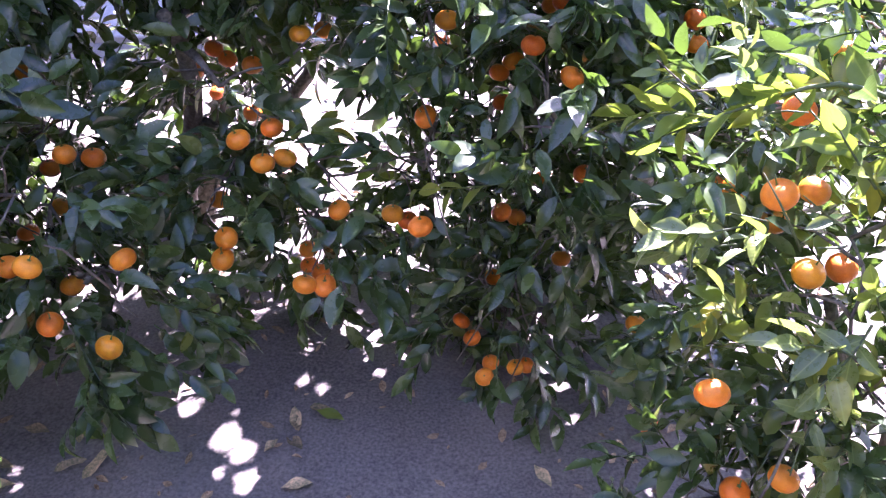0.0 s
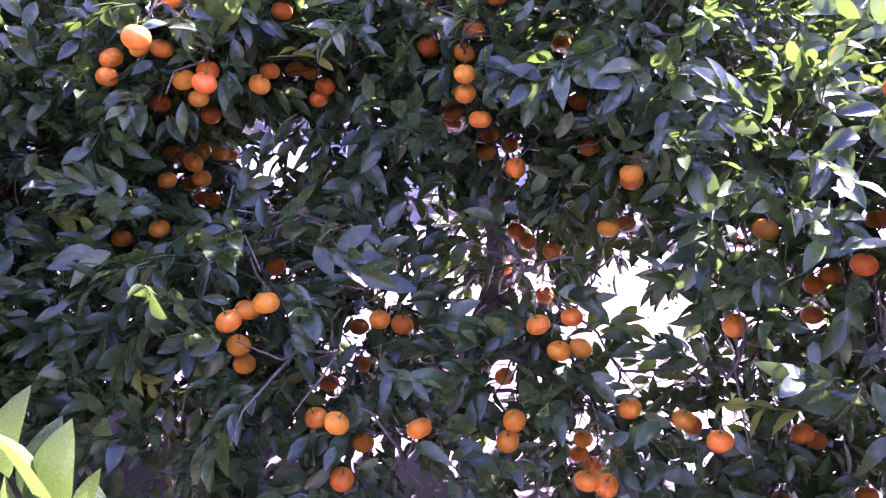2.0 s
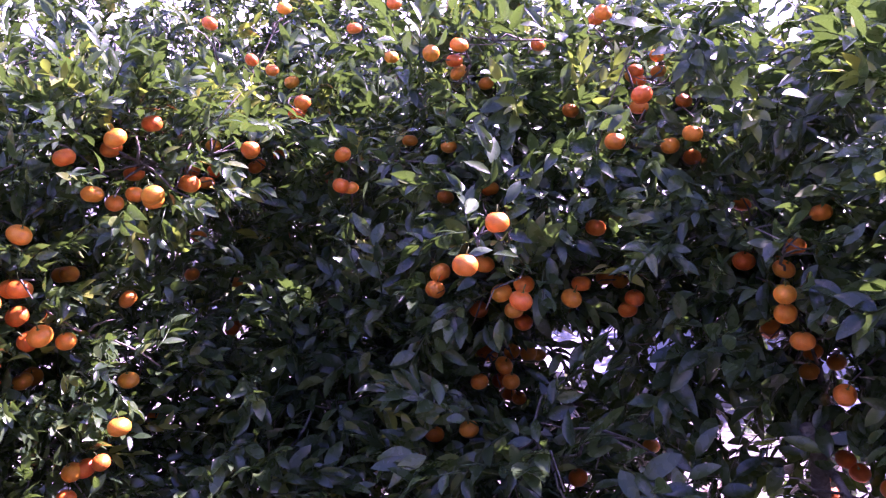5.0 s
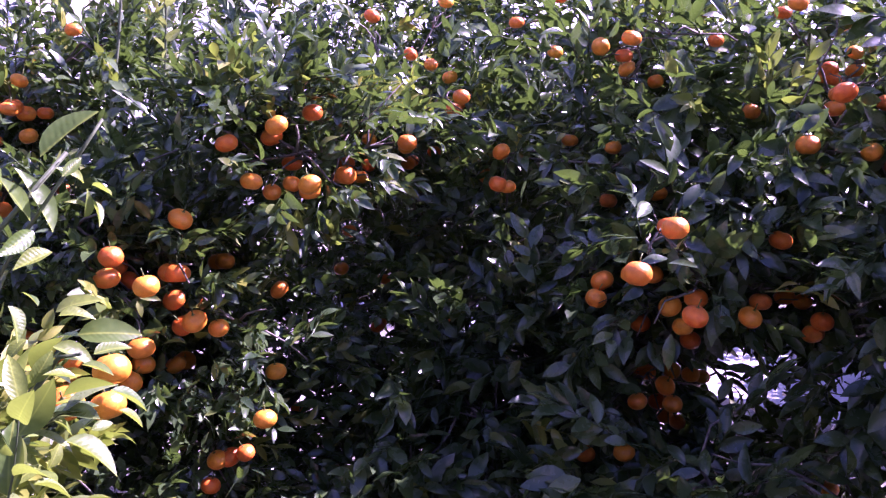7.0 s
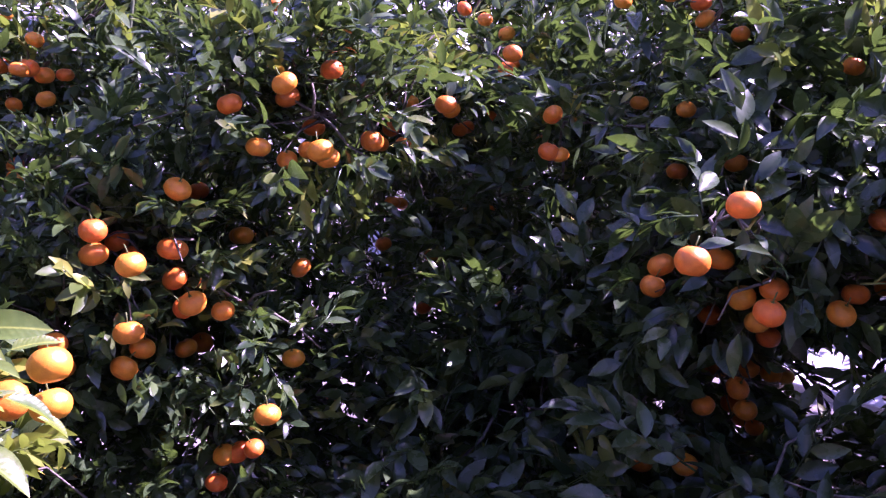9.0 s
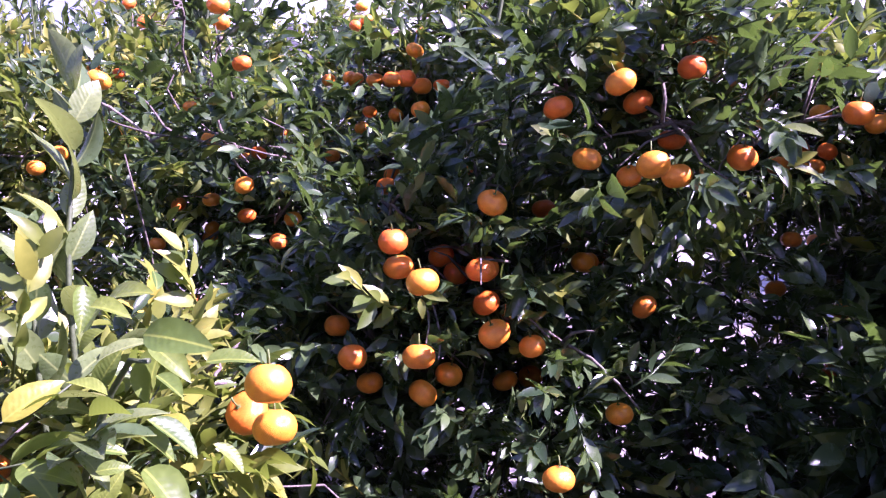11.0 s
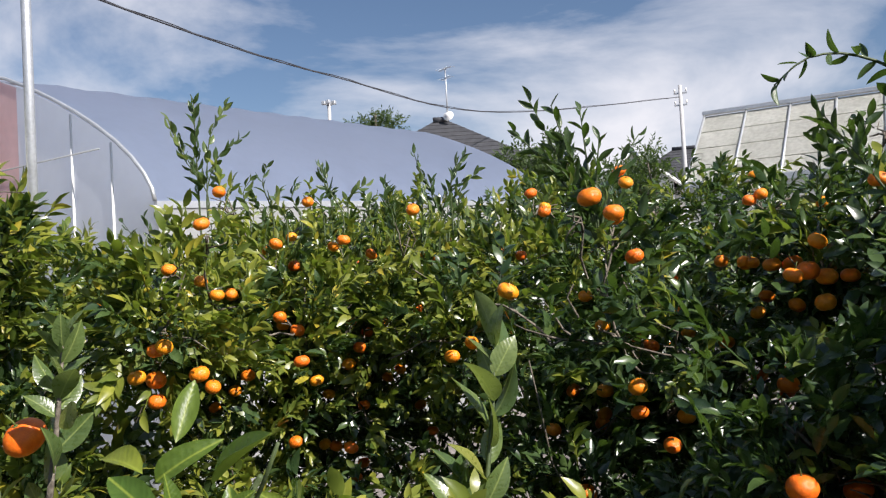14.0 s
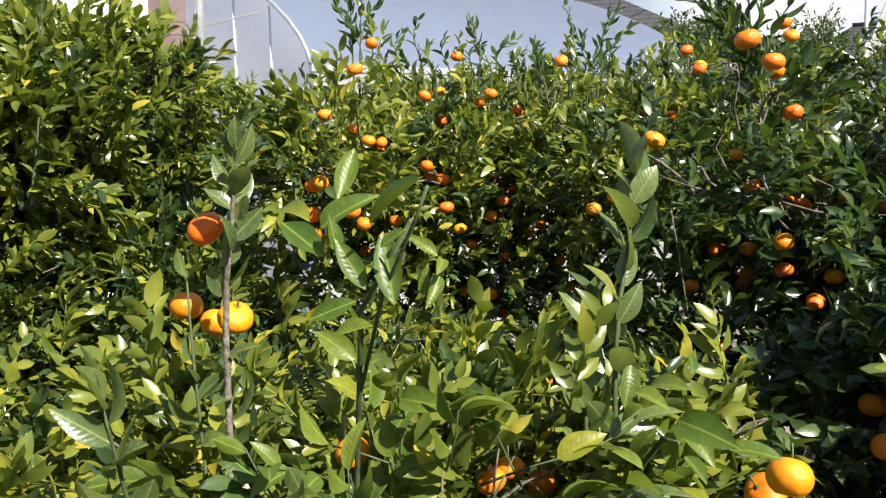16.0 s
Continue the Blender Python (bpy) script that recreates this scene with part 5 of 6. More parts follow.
fan(sapling, [(-0.4, 0.33, 0.6), (-0.45, 0.35, 1.0), (-0.5, 0.36, 1.25), (-0.54, 0.37, 1.36)], [
            ((-0.641, 0.373, 1.387), (-0.632, 0.393, 1.452)),
            ((-0.640, 0.410, 1.364), (-0.636, 0.427, 1.435)),
            ((-0.666, 0.403, 1.335), (-0.668, 0.418, 1.407)),
            ((-0.656, 0.442, 1.307), (-0.649, 0.467, 1.379)),
            ((-0.675, 0.360, 1.461), (-0.665, 0.377, 1.527)),
            ((-0.708, 0.339, 1.431), (-0.704, 0.354, 1.497)),
            ((-0.598, 0.395, 1.349), (-0.587, 0.415, 1.413)),
            ((-0.601, 0.396, 1.302), (-0.596, 0.417, 1.369)),
            ((-0.600, 0.428, 1.280), (-0.601, 0.447, 1.351)),
            ((-0.612, 0.435, 1.250), (-0.605, 0.463, 1.318)),
            ((-0.492, 0.380, 1.276), (-0.482, 0.405, 1.337)),
            ((-0.493, 0.405, 1.251), (-0.488, 0.430, 1.316)),
            ((-0.485, 0.431, 1.220), (-0.486, 0.455, 1.290)),
            ((-0.457, 0.455, 1.176), (-0.449, 0.488, 1.244)),
            ], 0.004, 97, SHADED_WIDE, (0.1, -0.9, -0.3))
# the bush's side branch that reaches toward the way
fan(bush, [(-1.653, 0.314, 1.330), (-1.618, 0.357, 1.432), (-1.588, 0.392, 1.500), (-1.571, 0.422, 1.542), (-1.553, 0.448, 1.545)], [
            ((-1.535, 0.414, 1.617), (-1.501, 0.459, 1.646)),
            ((-1.550, 0.445, 1.575), (-1.502, 0.518, 1.579)),
            ((-1.501, 0.408, 1.618), (-1.482, 0.450, 1.621)),
            ((-1.633, 0.491, 1.519), (-1.634, 0.553, 1.530)),
            ((-1.626, 0.430, 1.546), (-1.587, 0.481, 1.525)),
            ((-1.565, 0.451, 1.525), (-1.534, 0.487, 1.511)),
            ((-1.495, 0.399, 1.504), (-1.456, 0.459, 1.524)),
            ((-1.483, 0.461, 1.501), (-1.479, 0.514, 1.462)),
            ((-1.582, 0.504, 1.435), (-1.577, 0.541, 1.401)),
            ((-1.592, 0.420, 1.406), (-1.537, 0.486, 1.374)),
            ((-1.521, 0.322, 1.438), (-1.517, 0.371, 1.435)),
            ((-1.605, 0.343, 1.429), (-1.615, 0.397, 1.427)),
            ((-1.606, 0.389, 1.373), (-1.588, 0.342, 1.371)),
            ((-1.550, 0.361, 1.369), (-1.540, 0.413, 1.353)),
            ((-1.574, 0.382, 1.511), (-1.558, 0.409, 1.553)),
            ((-1.599, 0.369, 1.626), (-1.562, 0.379, 1.587)),
            ((-1.676, 0.429, 1.603), (-1.705, 0.424, 1.630)),
            ((-1.598, 0.388, 1.572), (-1.589, 0.353, 1.554)),
            ((-1.614, 0.471, 1.442), (-1.640, 0.426, 1.466)),
            ((-1.627, 0.402, 1.440), (-1.626, 0.454, 1.413)),
            ((-1.562, 0.364, 1.457), (-1.548, 0.407, 1.466)),
            ((-1.550, 0.384, 1.386), (-1.551, 0.408, 1.418)),
            ((-1.493, 0.421, 1.526), (-1.498, 0.380, 1.545)),
            ((-1.634, 0.372, 1.483), (-1.608, 0.400, 1.516)),
            ((-1.447, 0.418, 1.462), (-1.447, 0.449, 1.469)),
            ], 0.005, 79, PALE_LEAVES, (0.4, 0.3, 0.8))
fan(bush, [(-1.3, 0.12, 1.2), (-1.24, 0.18, 1.5), (-1.17, 0.25, 1.76), (-1.14, 0.33, 1.85)], [
            ((-1.178, 0.219, 1.865), (-1.208, 0.219, 1.917)),
            ((-1.121, 0.300, 1.847), (-1.115, 0.353, 1.892)),
            ((-1.122, 0.247, 1.816), (-1.132, 0.186, 1.848)),
            ((-1.122, 0.262, 1.817), (-1.117, 0.259, 1.855)),
            ((-1.129, 0.287, 1.788), (-1.118, 0.263, 1.834)),
            ((-1.121, 0.301, 1.758), (-1.109, 0.263, 1.750)),
            ((-1.117, 0.286, 1.780), (-1.094, 0.249, 1.764)),
            ], 0.0035, 72, SLIM_LEAVES)
fan(bush, [(-1.2, 0.22, 1.66), (-1.15, 0.29, 1.78), (-1.13, 0.34, 1.85), (-1.12, 0.36, 1.88)], [
            ((-1.148, 0.222, 1.839), (-1.155, 0.269, 1.876)),
            ((-1.150, 0.207, 1.845), (-1.159, 0.150, 1.870)),
            ((-1.114, 0.315, 1.828), (-1.121, 0.337, 1.845)),
            ((-1.154, 0.347, 1.818), (-1.141, 0.328, 1.839)),
            ((-1.152, 0.354, 1.816), (-1.126, 0.365, 1.808)),
            ((-1.152, 0.350, 1.801), (-1.126, 0.358, 1.784)),
            ((-1.143, 0.343, 1.795), (-1.139, 0.328, 1.806)),
            ((-1.143, 0.340, 1.785), (-1.132, 0.348, 1.809)),
            ((-1.141, 0.309, 1.774), (-1.152, 0.290, 1.840)),
            ], 0.0022, 74, SLIM_LEAVES)
shoot(bush, [(-1.3, 0.12, 1.2), (-1.22, 0.19, 1.36), (-1.16, 0.24, 1.5), (-1.13, 0.26, 1.62)], 18, 0.062, 78, PALE_LEAVES, 0.05, 58, 0.0025, 0.0)
shoot(bush, [(-1.9, 0.24, 1.25), (-1.9, 0.24, 1.58), (-1.94, 0.25, 1.77), (-1.97, 0.25, 1.885)], 19, 0.102, 71, WIDE_LEAVES, 0.05, 48, 0.006)
shoot(bush, [(-1.88, 0.2, 1.2), (-1.86, 0.2, 1.5), (-1.9, 0.2, 1.66)], 12, 0.098, 76, WIDE_LEAVES, 0.2, 50, 0.006)
woody = shoot(bush, [(-1.42, -0.2, 1.25), (-1.43, -0.21, 1.65), (-1.46, -0.215, 1.83), (-1.48, -0.22, 1.94)], 30, 0.066, 73, WIDE_LEAVES, 0.2, 62, 0.007, fruit=FRUIT_BUSH)
woody.data.materials[0] = M_BARK
shoot(bush, [(-1.40, -0.22, 1.25), (-1.40, -0.25, 1.6), (-1.42, -0.28, 1.74)], 16, 0.06, 77, LEAVES, 0.3, 60, 0.004, fruit=FRUIT_BUSH)
shoot(bush, [(-1.25, -0.1, 1.2), (-1.16, -0.08, 1.45), (-1.1, -0.06, 1.66)], 10, 0.075, 75, LEAVES, 0.4, 50, 0.005)
for k, (x, y, z) in enumerate([(-2.3, -1.6, 2.6), (-2.45, -1.8, 2.4), (-2.2, -1.75, 2.45), (-2.6, -1.75, 2.45), (-2.75, -1.95, 2.3), (-2.55, -2.2, 2.5), (-2.05, -1.62, 2.5), (-1.98, -1.5, 2.46), (-2.12, -1.7, 2.56)]):
    shoot(left_tree, [(x + 0.03, y - 0.03, 1.8), (x, y, 2.1), (x - 0.02, y + 0.02, z)], 18, 0.062, 80 + k, LEAVES, 0.1, 48, 0.005)
shoot(side_bush, [(0.8, 1.26, 1.16), (0.66, 1.28, 1.2), (0.54, 1.34, 1.13), (0.42, 1.42, 1.03)], 16, 0.085, 91, PALE_LEAVES, 0.1, 60, 0.006)

# ---------------------------------------------------------------- ground
def ground_mesh():
    """One sheet to the horizon, finer and uneven near the trees."""
    xs = np.unique(np.concatenate([np.linspace(-8, 5, 105), np.linspace(-60, -8, 20), np.linspace(5, 60, 20), [-400, -200, -100, 100, 200, 400]]))
    ys = np.unique(np.concatenate([np.linspace(-4, 8, 97), np.linspace(-60, -4, 20), np.linspace(8, 60, 20), [-400, -200, -100, 100, 200, 400]]))
    vs = []
    for y in ys:
        for x in xs:
            near = abs(x) < 8.1 and abs(y) < 8.1
            vs.append((x, y, ground_z(x, y) if near else 0.0))
    n = len(xs)
    fs = [(j * n + i, j * n + i + 1, (j + 1) * n + i + 1, (j + 1) * n + i) for j in range(len(ys) - 1) for i in range(n - 1)]
    return mesh_from("ground", vs, fs, M_SOIL, smooth=True)


def ground_z(x, y):
    return 0.02 * noise.noise((x * 0.8, y * 0.8, 0)) + 0.012 * noise.noise((x * 3, y * 3, 2))


tagged(new("ground", ground_mesh()), "bare dark orchard soil under the trees", "ground", kind="structure")


def path_slab():
    bm = bmesh.new()
    for i in range(9):
        box(bm, (-12 + 2.2 * i, 4.7, -0.03), (-12 + 2.2 * i + 2.185, 6.1, 0.045), 0.008)
    me = bpy.data.meshes.new("path")
    bm.to_mesh(me)
    bm.free()
    me.materials.append(M_CONCRETE)
    return tagged(new("path", me), "grey concrete path behind the trees", "path", kind="structure")


path_slab()

# unseen row added across the aisle, behind the way, to cut frontal sky light
for k, (x, y) in enumerate([(-0.3, -1.7), (1.1, -1.5), (2.3, -0.6), (2.5, 0.9)]):
    r2 = np.random.default_rng(400 + k)
    cl = [(x + r2.normal(0, 0.32), y + r2.normal(0, 0.25), 0.5 + 1.9 * (i + r2.random()) / 13, 0.5, 0.42) for i in range(13)]
    citrus_tree((x, y, 0), 2.2, cl, [], "unseen tangerine tree added behind the way to block sky light", 120 + k, per_m2=36, templates=FAR_SPRAYS, size=(0.8, 1.1), young=0.2, group="neighbouring row")
def fallen_log():
    rng = np.random.default_rng(8)
    a = thing("log", (-1.15, 3.15, 0), "dark weathered log lying on the sunlit ground", "log", turn=8)
    tube_part("bole", [(-0.28, 0, 0.055), (-0.12, 0.02, 0.06), (0.05, 0.0, 0.06), (0.2, 0.03, 0.055), (0.3, 0.03, 0.05)], [0.05, 0.062, 0.055, 0.058, 0.045], M_BARK, a, 10)
    tube_part("branch_stub", [(-0.05, 0, 0.08), (-0.12, -0.06, 0.16), (-0.14, -0.1, 0.24)], [0.02, 0.016, 0.012], M_BARK, a, 7)


fallen_log()
# hedge of trees beyond the path, added and thickened to throw shade on it
for k in range(7):
    x = -9.0 + 2.3 * k
    r2 = np.random.default_rng(200 + k)
    cl = [(x + r2.normal(0, 0.5), 7.15 + r2.normal(0, 0.4), r2.uniform(0.6, 1.9), 0.6, 0.5) for _ in range(9)]
    citrus_tree((x, 7.15, 0), 2.3, cl, [], "backlit citrus tree added beyond the path to shade it", 100 + k, per_m2=34, templates=FAR_SPRAYS, size=(0.9, 1.4), young=0.3, group="trees beyond the path")


def litter():
    """Dry leaves and crumbs lying over the soil."""
    rng = np.random.default_rng(5)
    vv, tt, off = [], [], 0
    for _ in range(1500):
        x, y = rng.uniform(-3.2, 1.6), rng.uniform(0.2, 4.4)
        v, f = leaf_arrays(1.0, 0.45, rng.uniform(-0.4, 0.8), rng.uniform(-0.5, 0.3), 0.02, 3)
        s = rng.uniform(0.015, 0.06)
        ax = basis((math.cos(rng.uniform(0, 6.28)), math.sin(rng.uniform(0, 6.28)), 0.0), (rng.normal(0, 0.3), rng.normal(0, 0.3), 1))
        w = (v * s) @ ax.T
        w = w + np.array([x, y, ground_z(x, y) + 0.006 - w[:, 2].min()])
        vv += [tuple(p) for p in w]
        tt += [tuple(i + off for i in g) for g in f]
        off += len(v)
    ob = new("leaf_litter", mesh_from("leaf_litter", vv, tt, M_LITTER))
    return tagged(ob, "dry brown leaf litter scattered over the soil", "leaf litter", kind="stuff")


litter()


def fallen_leaf(x, y, size, turn, green, seed):
    rng = np.random.default_rng(seed)
    v, f = leaf_arrays(size, size * 0.42, rng.uniform(0.2, 0.7), rng.uniform(-0.35, 0.1), 0.004, 6)
    v[:, 2] -= v[:, 2].min()
    ob = new("fallen_leaf", mesh_from("fallen_leaf", v, f, M_YOUNG_ONE if green else M_LITTER_ONE, smooth=True))
    ob.matrix_basis = pose(x, y, ground_z(x, y) + 0.008, rng.normal(0, 5), rng.normal(0, 5), turn)
    return tagged(ob, "green leaf fallen on the soil" if green else "curled dry brown leaf lying on the soil", "fallen leaf", "fallen leaves")


FALLEN = [(-0.254, 1.666, 0.09, 70, 1), (-0.385, 1.631, 0.085, 10, 0), (-0.359, 1.559, 0.08, 40, 0), (-0.40, 1.69, 0.07, 200, 0), (-0.313, 1.443, 0.085, 100, 0), (-0.909, 1.652, 0.085, 60, 0),
          (-0.904, 1.597, 0.08, 75, 1), (-1.069, 1.622, 0.08, 80, 0), (-0.973, 1.581, 0.085, 20, 0), (-0.919, 1.454, 0.10, 330, 0), (-0.999, 1.476, 0.085, 300, 0), (-1.113, 1.494, 0.08, 80, 0),
          (-1.085, 1.439, 0.08, 110, 0), (0.306, 1.432, 0.08, 30, 0), (-0.43, 1.60, 0.06, 150, 0), (-0.36, 1.72, 0.07, 260, 0)]
for k, row in enumerate(FALLEN):
    fallen_leaf(*row, 300 + k)
dropped = new("tangerine", FRUIT_MESHES[1])
dropped.matrix_basis = pose(0.60, 1.64, ground_z(0.60, 1.64) + 0.026, 40, 20, 0) @ Matrix.Diagonal((0.029, 0.029, 0.029, 1))
tagged(dropped, "ripe orange tangerine fallen on the bare soil", "tangerine")
stalk = new("calyx", CALYX_MESH)
stalk.parent = dropped
stalk.location = (0, 0, 0.7)

# ---------------------------------------------------------------- greenhouse
def greenhouse():
    """Pipe-framed tunnel house: side walls, arched film roof on hoops, end wall with posts and a pink panel."""
    g = thing("greenhouse", (-6.89, -6.86, 0), "film-covered tunnel greenhouse with an arched bluish-white roof", "greenhouse", turn=math.degrees(math.atan2(0.192, -0.981)))
    L, H, R, E = 8.0, 2.66, 4.38, 2.80
    RISE = 0.05                                   # it stands on ground that climbs away from the orchard

    def arch(s):
        y = -H * math.cos(math.pi * s)
        return y, roof_at(y)

    def roof_at(y):
        u = (math.sqrt((y / H) ** 2 + 0.006) - 0.0775) / 0.9255
        return E + (R - E) * max(0.0, 1 - u) ** 0.62

    n, m = 32, 24
    bm = bmesh.new()
    for _ in (0,):
        grid = []
        for i in range(m + 1):
            x = L * i / m
            sag = -0.018 * math.sin(math.pi * (i % 2)) - (0.02 if i % 2 else 0.0)
            grid.append([bm.verts.new((x, arch(j / n)[0], arch(j / n)[1] + RISE * x + sag)) for j in range(n + 1)])
        for i in range(m):
            for j in range(n):
                bm.faces.new((grid[i][j], grid[i + 1][j], grid[i + 1][j + 1], grid[i][j + 1]))
    part("roof_film", bm, M_FILM, g, "taut bluish-white plastic film", smooth=True)
    for side in (-1, 1):
        bm = bmesh.new()
        box(bm, (0.02, side * H - 0.01, 0.0), (L, side * H + 0.01, E - 0.05), 0.003)
        for v in bm.verts:
            v.co.z += RISE * v.co.x if v.co.z > 1 else 0
        part("side_wall", bm, M_SKIRT, g, "white translucent side sheet")
        bm = bmesh.new()
        box(bm, (0.0, side * H - 0.025, E - 0.06), (L, side * H + 0.025, E + 0.01), 0.006)
        for v in bm.verts:
            v.co.z += RISE * v.co.x
        part("eave_rail", bm, M_STEEL, g)
    # end wall
    bm = bmesh.new()
    k = 28
    lo = [bm.verts.new((0.03, arch(j / k)[0] * 0.995, 0)) for j in range(k + 1)]
    hi = [bm.verts.new((0.03, arch(j / k)[0] * 0.995, arch(j / k)[1] - 0.03)) for j in range(k + 1)]
    for j in range(k):
        bm.faces.new((lo[j], lo[j + 1], hi[j + 1], hi[j]))
    part("end_wall", bm, M_ENDFILM, g, "clouded grey-white end film")
    bm = bmesh.new()
    pv = [(-0.01, y, z) for y, z in ((2.2, 0.0), (-0.6, 0.0), *((0.1 * k, roof_at(0.1 * k) - 0.04) for k in range(-6, 23)))]
    f = bm.faces.new([bm.verts.new((x, y, z)) for x, y, z in pv])
    bmesh.ops.solidify(bm, geom=[f], thickness=0.02)
    part("pink_panel", bm, M_PINK, g, "faded pink sheet behind the film")
    for y in (1.7, 0.75, 0.02, -0.75, -1.45, -2.05):
        z = roof_at(y)
        tube_part("end_post", [(0.018, y, 0), (0.018, y, z - 0.05)], [0.012, 0.012], M_WHITE, g, 6)
    tube_part("cross_rail", [(-0.035, -1.95, 3.36), (-0.035, 1.95, 3.32)], [0.008, 0.008], M_SKIRT, g, 6)
    tube_part("cross_rail", [(-0.035, -2.6, 2.3), (-0.035, 2.6, 2.3)], [0.014, 0.014], M_STEEL, g, 6)
    for i in range(8):
        x = L * i / 7
        pts = [(x - 0.01 if i == 0 else x, *(arch(j / 20))) for j in range(21)]
        tube_part("hoop", [(p[0], p[1] * (1.004 if i == 0 else 0.985), p[2] + RISE * x + (0.012 if i == 0 else -0.05)) for p in pts], [0.02 if i == 0 else 0.013] * 21, M_STEEL, g, 6)
    tube_part("ridge_pipe", [(0, 0, R - 0.03), (L, 0, R - 0.03 + RISE * L)], [0.014, 0.014], M_STEEL, g, 6)


greenhouse()


def glasshouse():
    """Pitched house of clouded sheets in a frame, its eave toward the orchard."""
    g = thing("glasshouse", (-16.76, -0.22, 0), "old pitched greenhouse of clouded sheets in steel frames", "greenhouse", turn=81)
    L, W, E, R = 9.0, 3.6, 3.35, 4.75
    bars = 12
    for i in range(bars):
        a, b = L * i / bars, L * (i + 1) / bars - 0.03
        for row in range(4):
            s0, s1 = row / 4, (row + 1) / 4 - 0.012
            bm = bmesh.new()
            q = [(a, -W / 2 + 0.5 * W * s0, E + (R - E) * s0), (b, -W / 2 + 0.5 * W * s0, E + (R - E) * s0),
                 (b, -W / 2 + 0.5 * W * s1, E + (R - E) * s1), (a, -W / 2 + 0.5 * W * s1, E + (R - E) * s1)]
            f = bm.faces.new([bm.verts.new(p) for p in q])
            bmesh.ops.solidify(bm, geom=[f], thickness=0.008)
            part("roof_sheet", bm, M_GLASSY, g)
        bm = bmesh.new()
        box(bm, (a, -W / 2 - 0.004, 0.9), (b, -W / 2 + 0.004, E - 0.06))
        part("wall_sheet", bm, M_GLASSY, g)
        tube_part("rafter", [(a - 0.015, -W / 2, 0), (a - 0.015, -W / 2 - 0.01, E), (a - 0.015, 0, R + 0.02)], [0.022] * 3, M_STEEL, g, 5)
    for x in (0.0, L):
        bm = bmesh.new()
        bm.faces.new([bm.verts.new((x, y, z)) for y, z in ((-W / 2, 0), (W / 2, 0), (W / 2, E), (0, R), (-W / 2, E))])
        bmesh.ops.solidify(bm, geom=bm.faces[:], thickness=0.02)
        part("gable_end", bm, M_GLASSY, g)
    bm = bmesh.new()
    vs = [bm.verts.new(p) for p in ((0, 0.01, R), (L, 0.01, R), (L, W / 2, E), (0, W / 2, E))]
    bm.faces.new(vs)
    bmesh.ops.solidify(bm, geom=bm.faces[:], thickness=0.01)
    part("rear_roof", bm, M_GLASSY, g)
    bm = bmesh.new()
    box(bm, (-0.05, -W / 2 - 0.05, E - 0.09), (L, -W / 2 + 0.02, E + 0.03), 0.01)
    part("gutter", bm, M_STEEL, g)
    bm = bmesh.new()
    box(bm, (-0.05, -0.06, R + 0.02), (L, 0.06, R + 0.10), 0.01)
    part("ridge_cap", bm, M_STEEL, g, "dull steel ridge cap")
    bm = bmesh.new()
    box(bm, (0, -W / 2 - 0.06, 0), (L, -W / 2 + 0.06, 0.9), 0.01)
    part("base_wall", bm, M_CONCRETE, g)


glasshouse()


def shed():
    """Cream shed with ribbed siding and a dark tiled roof with a deep eave."""
    s = thing("shed", (-4.04, -3.60, 0), "cream shed with ribbed siding under a dark tiled roof", "shed", turn=143)
    # local x: to the viewer's right along the wall (0 at the corner), local y: away from the orchard
    bm = bmesh.new()
    box(bm, (-4.5, 0, 0), (0, 1.9, 3.30))
    part("wall", bm, M_CREAM, s)
    for i in range(46):
        bm = bmesh.new()
        x = -4.5 + 0.1 * i
        box(bm, (x - 0.04, -0.007, 0.02), (x + 0.04, 0.004, 3.28), 0.003)
        part("siding_rib", bm, M_CREAM, s)
    bm = bmesh.new()
    box(bm, (-4.6, -0.02, 3.28), (0.03, 0.0, 3.36))
    part("frieze_board", bm, M_WHITE, s)
    bm = bmesh.new()
    y0, y1, z0, z1 = -0.16, 0.95, 3.42, 3.86
    for a, b, c, d in (((y0, z0), (y1, z1), 0.07, 0), ((2.2, z0), (y1, z1), 0.07, 0)):
        vs = [bm.verts.new(p) for p in ((-4.8, a[0], a[1]), (0.06, a[0], a[1]), (0.06, b[0], b[1]), (-4.8, b[0], b[1]))]
        bm.faces.new(vs)
    bmesh.ops.solidify(bm, geom=bm.faces[:], thickness=0.07)
    part("roof", bm, M_TILE, s, "dark grey tiled roof")
    for row in range(9):
        t = row / 9
        y, z = y0 + (y1 - y0) * t, z0 + (z1 - z0) * t
        for i in range(20):
            bm = bmesh.new()
            x = -4.8 + 0.243 * i
            box(bm, (x, y - 0.01, z + 0.03), (x + 0.236, y + 0.145, z + 0.075), 0.008)
            part("roof_tile", bm, M_TILE, s)
    bm = bmesh.new()
    box(bm, (-4.8, y0 - 0.03, z0 - 0.10), (0.06, y0 + 0.01, z0 + 0.02), 0.008)
    part("fascia", bm, M_TILE, s)


shed()

# ---------------------------------------------------------------- poles, cables, roofs, far trees
def steel_pole():
    p = thing("steel_pole", (-3.87, -2.905, 0), "plain galvanised steel pole behind the trees", "pole")
    tube_part("tube", [(0, 0, 0), (0, 0, 6.5)], [0.027, 0.025], M_STEEL, p, 14)
    bm = bmesh.new()
    box(bm, (-0.12, -0.12, -0.02), (0.12, 0.12, 0.03), 0.01)
    part("base_plate", bm, M_STEEL, p)


steel_pole()


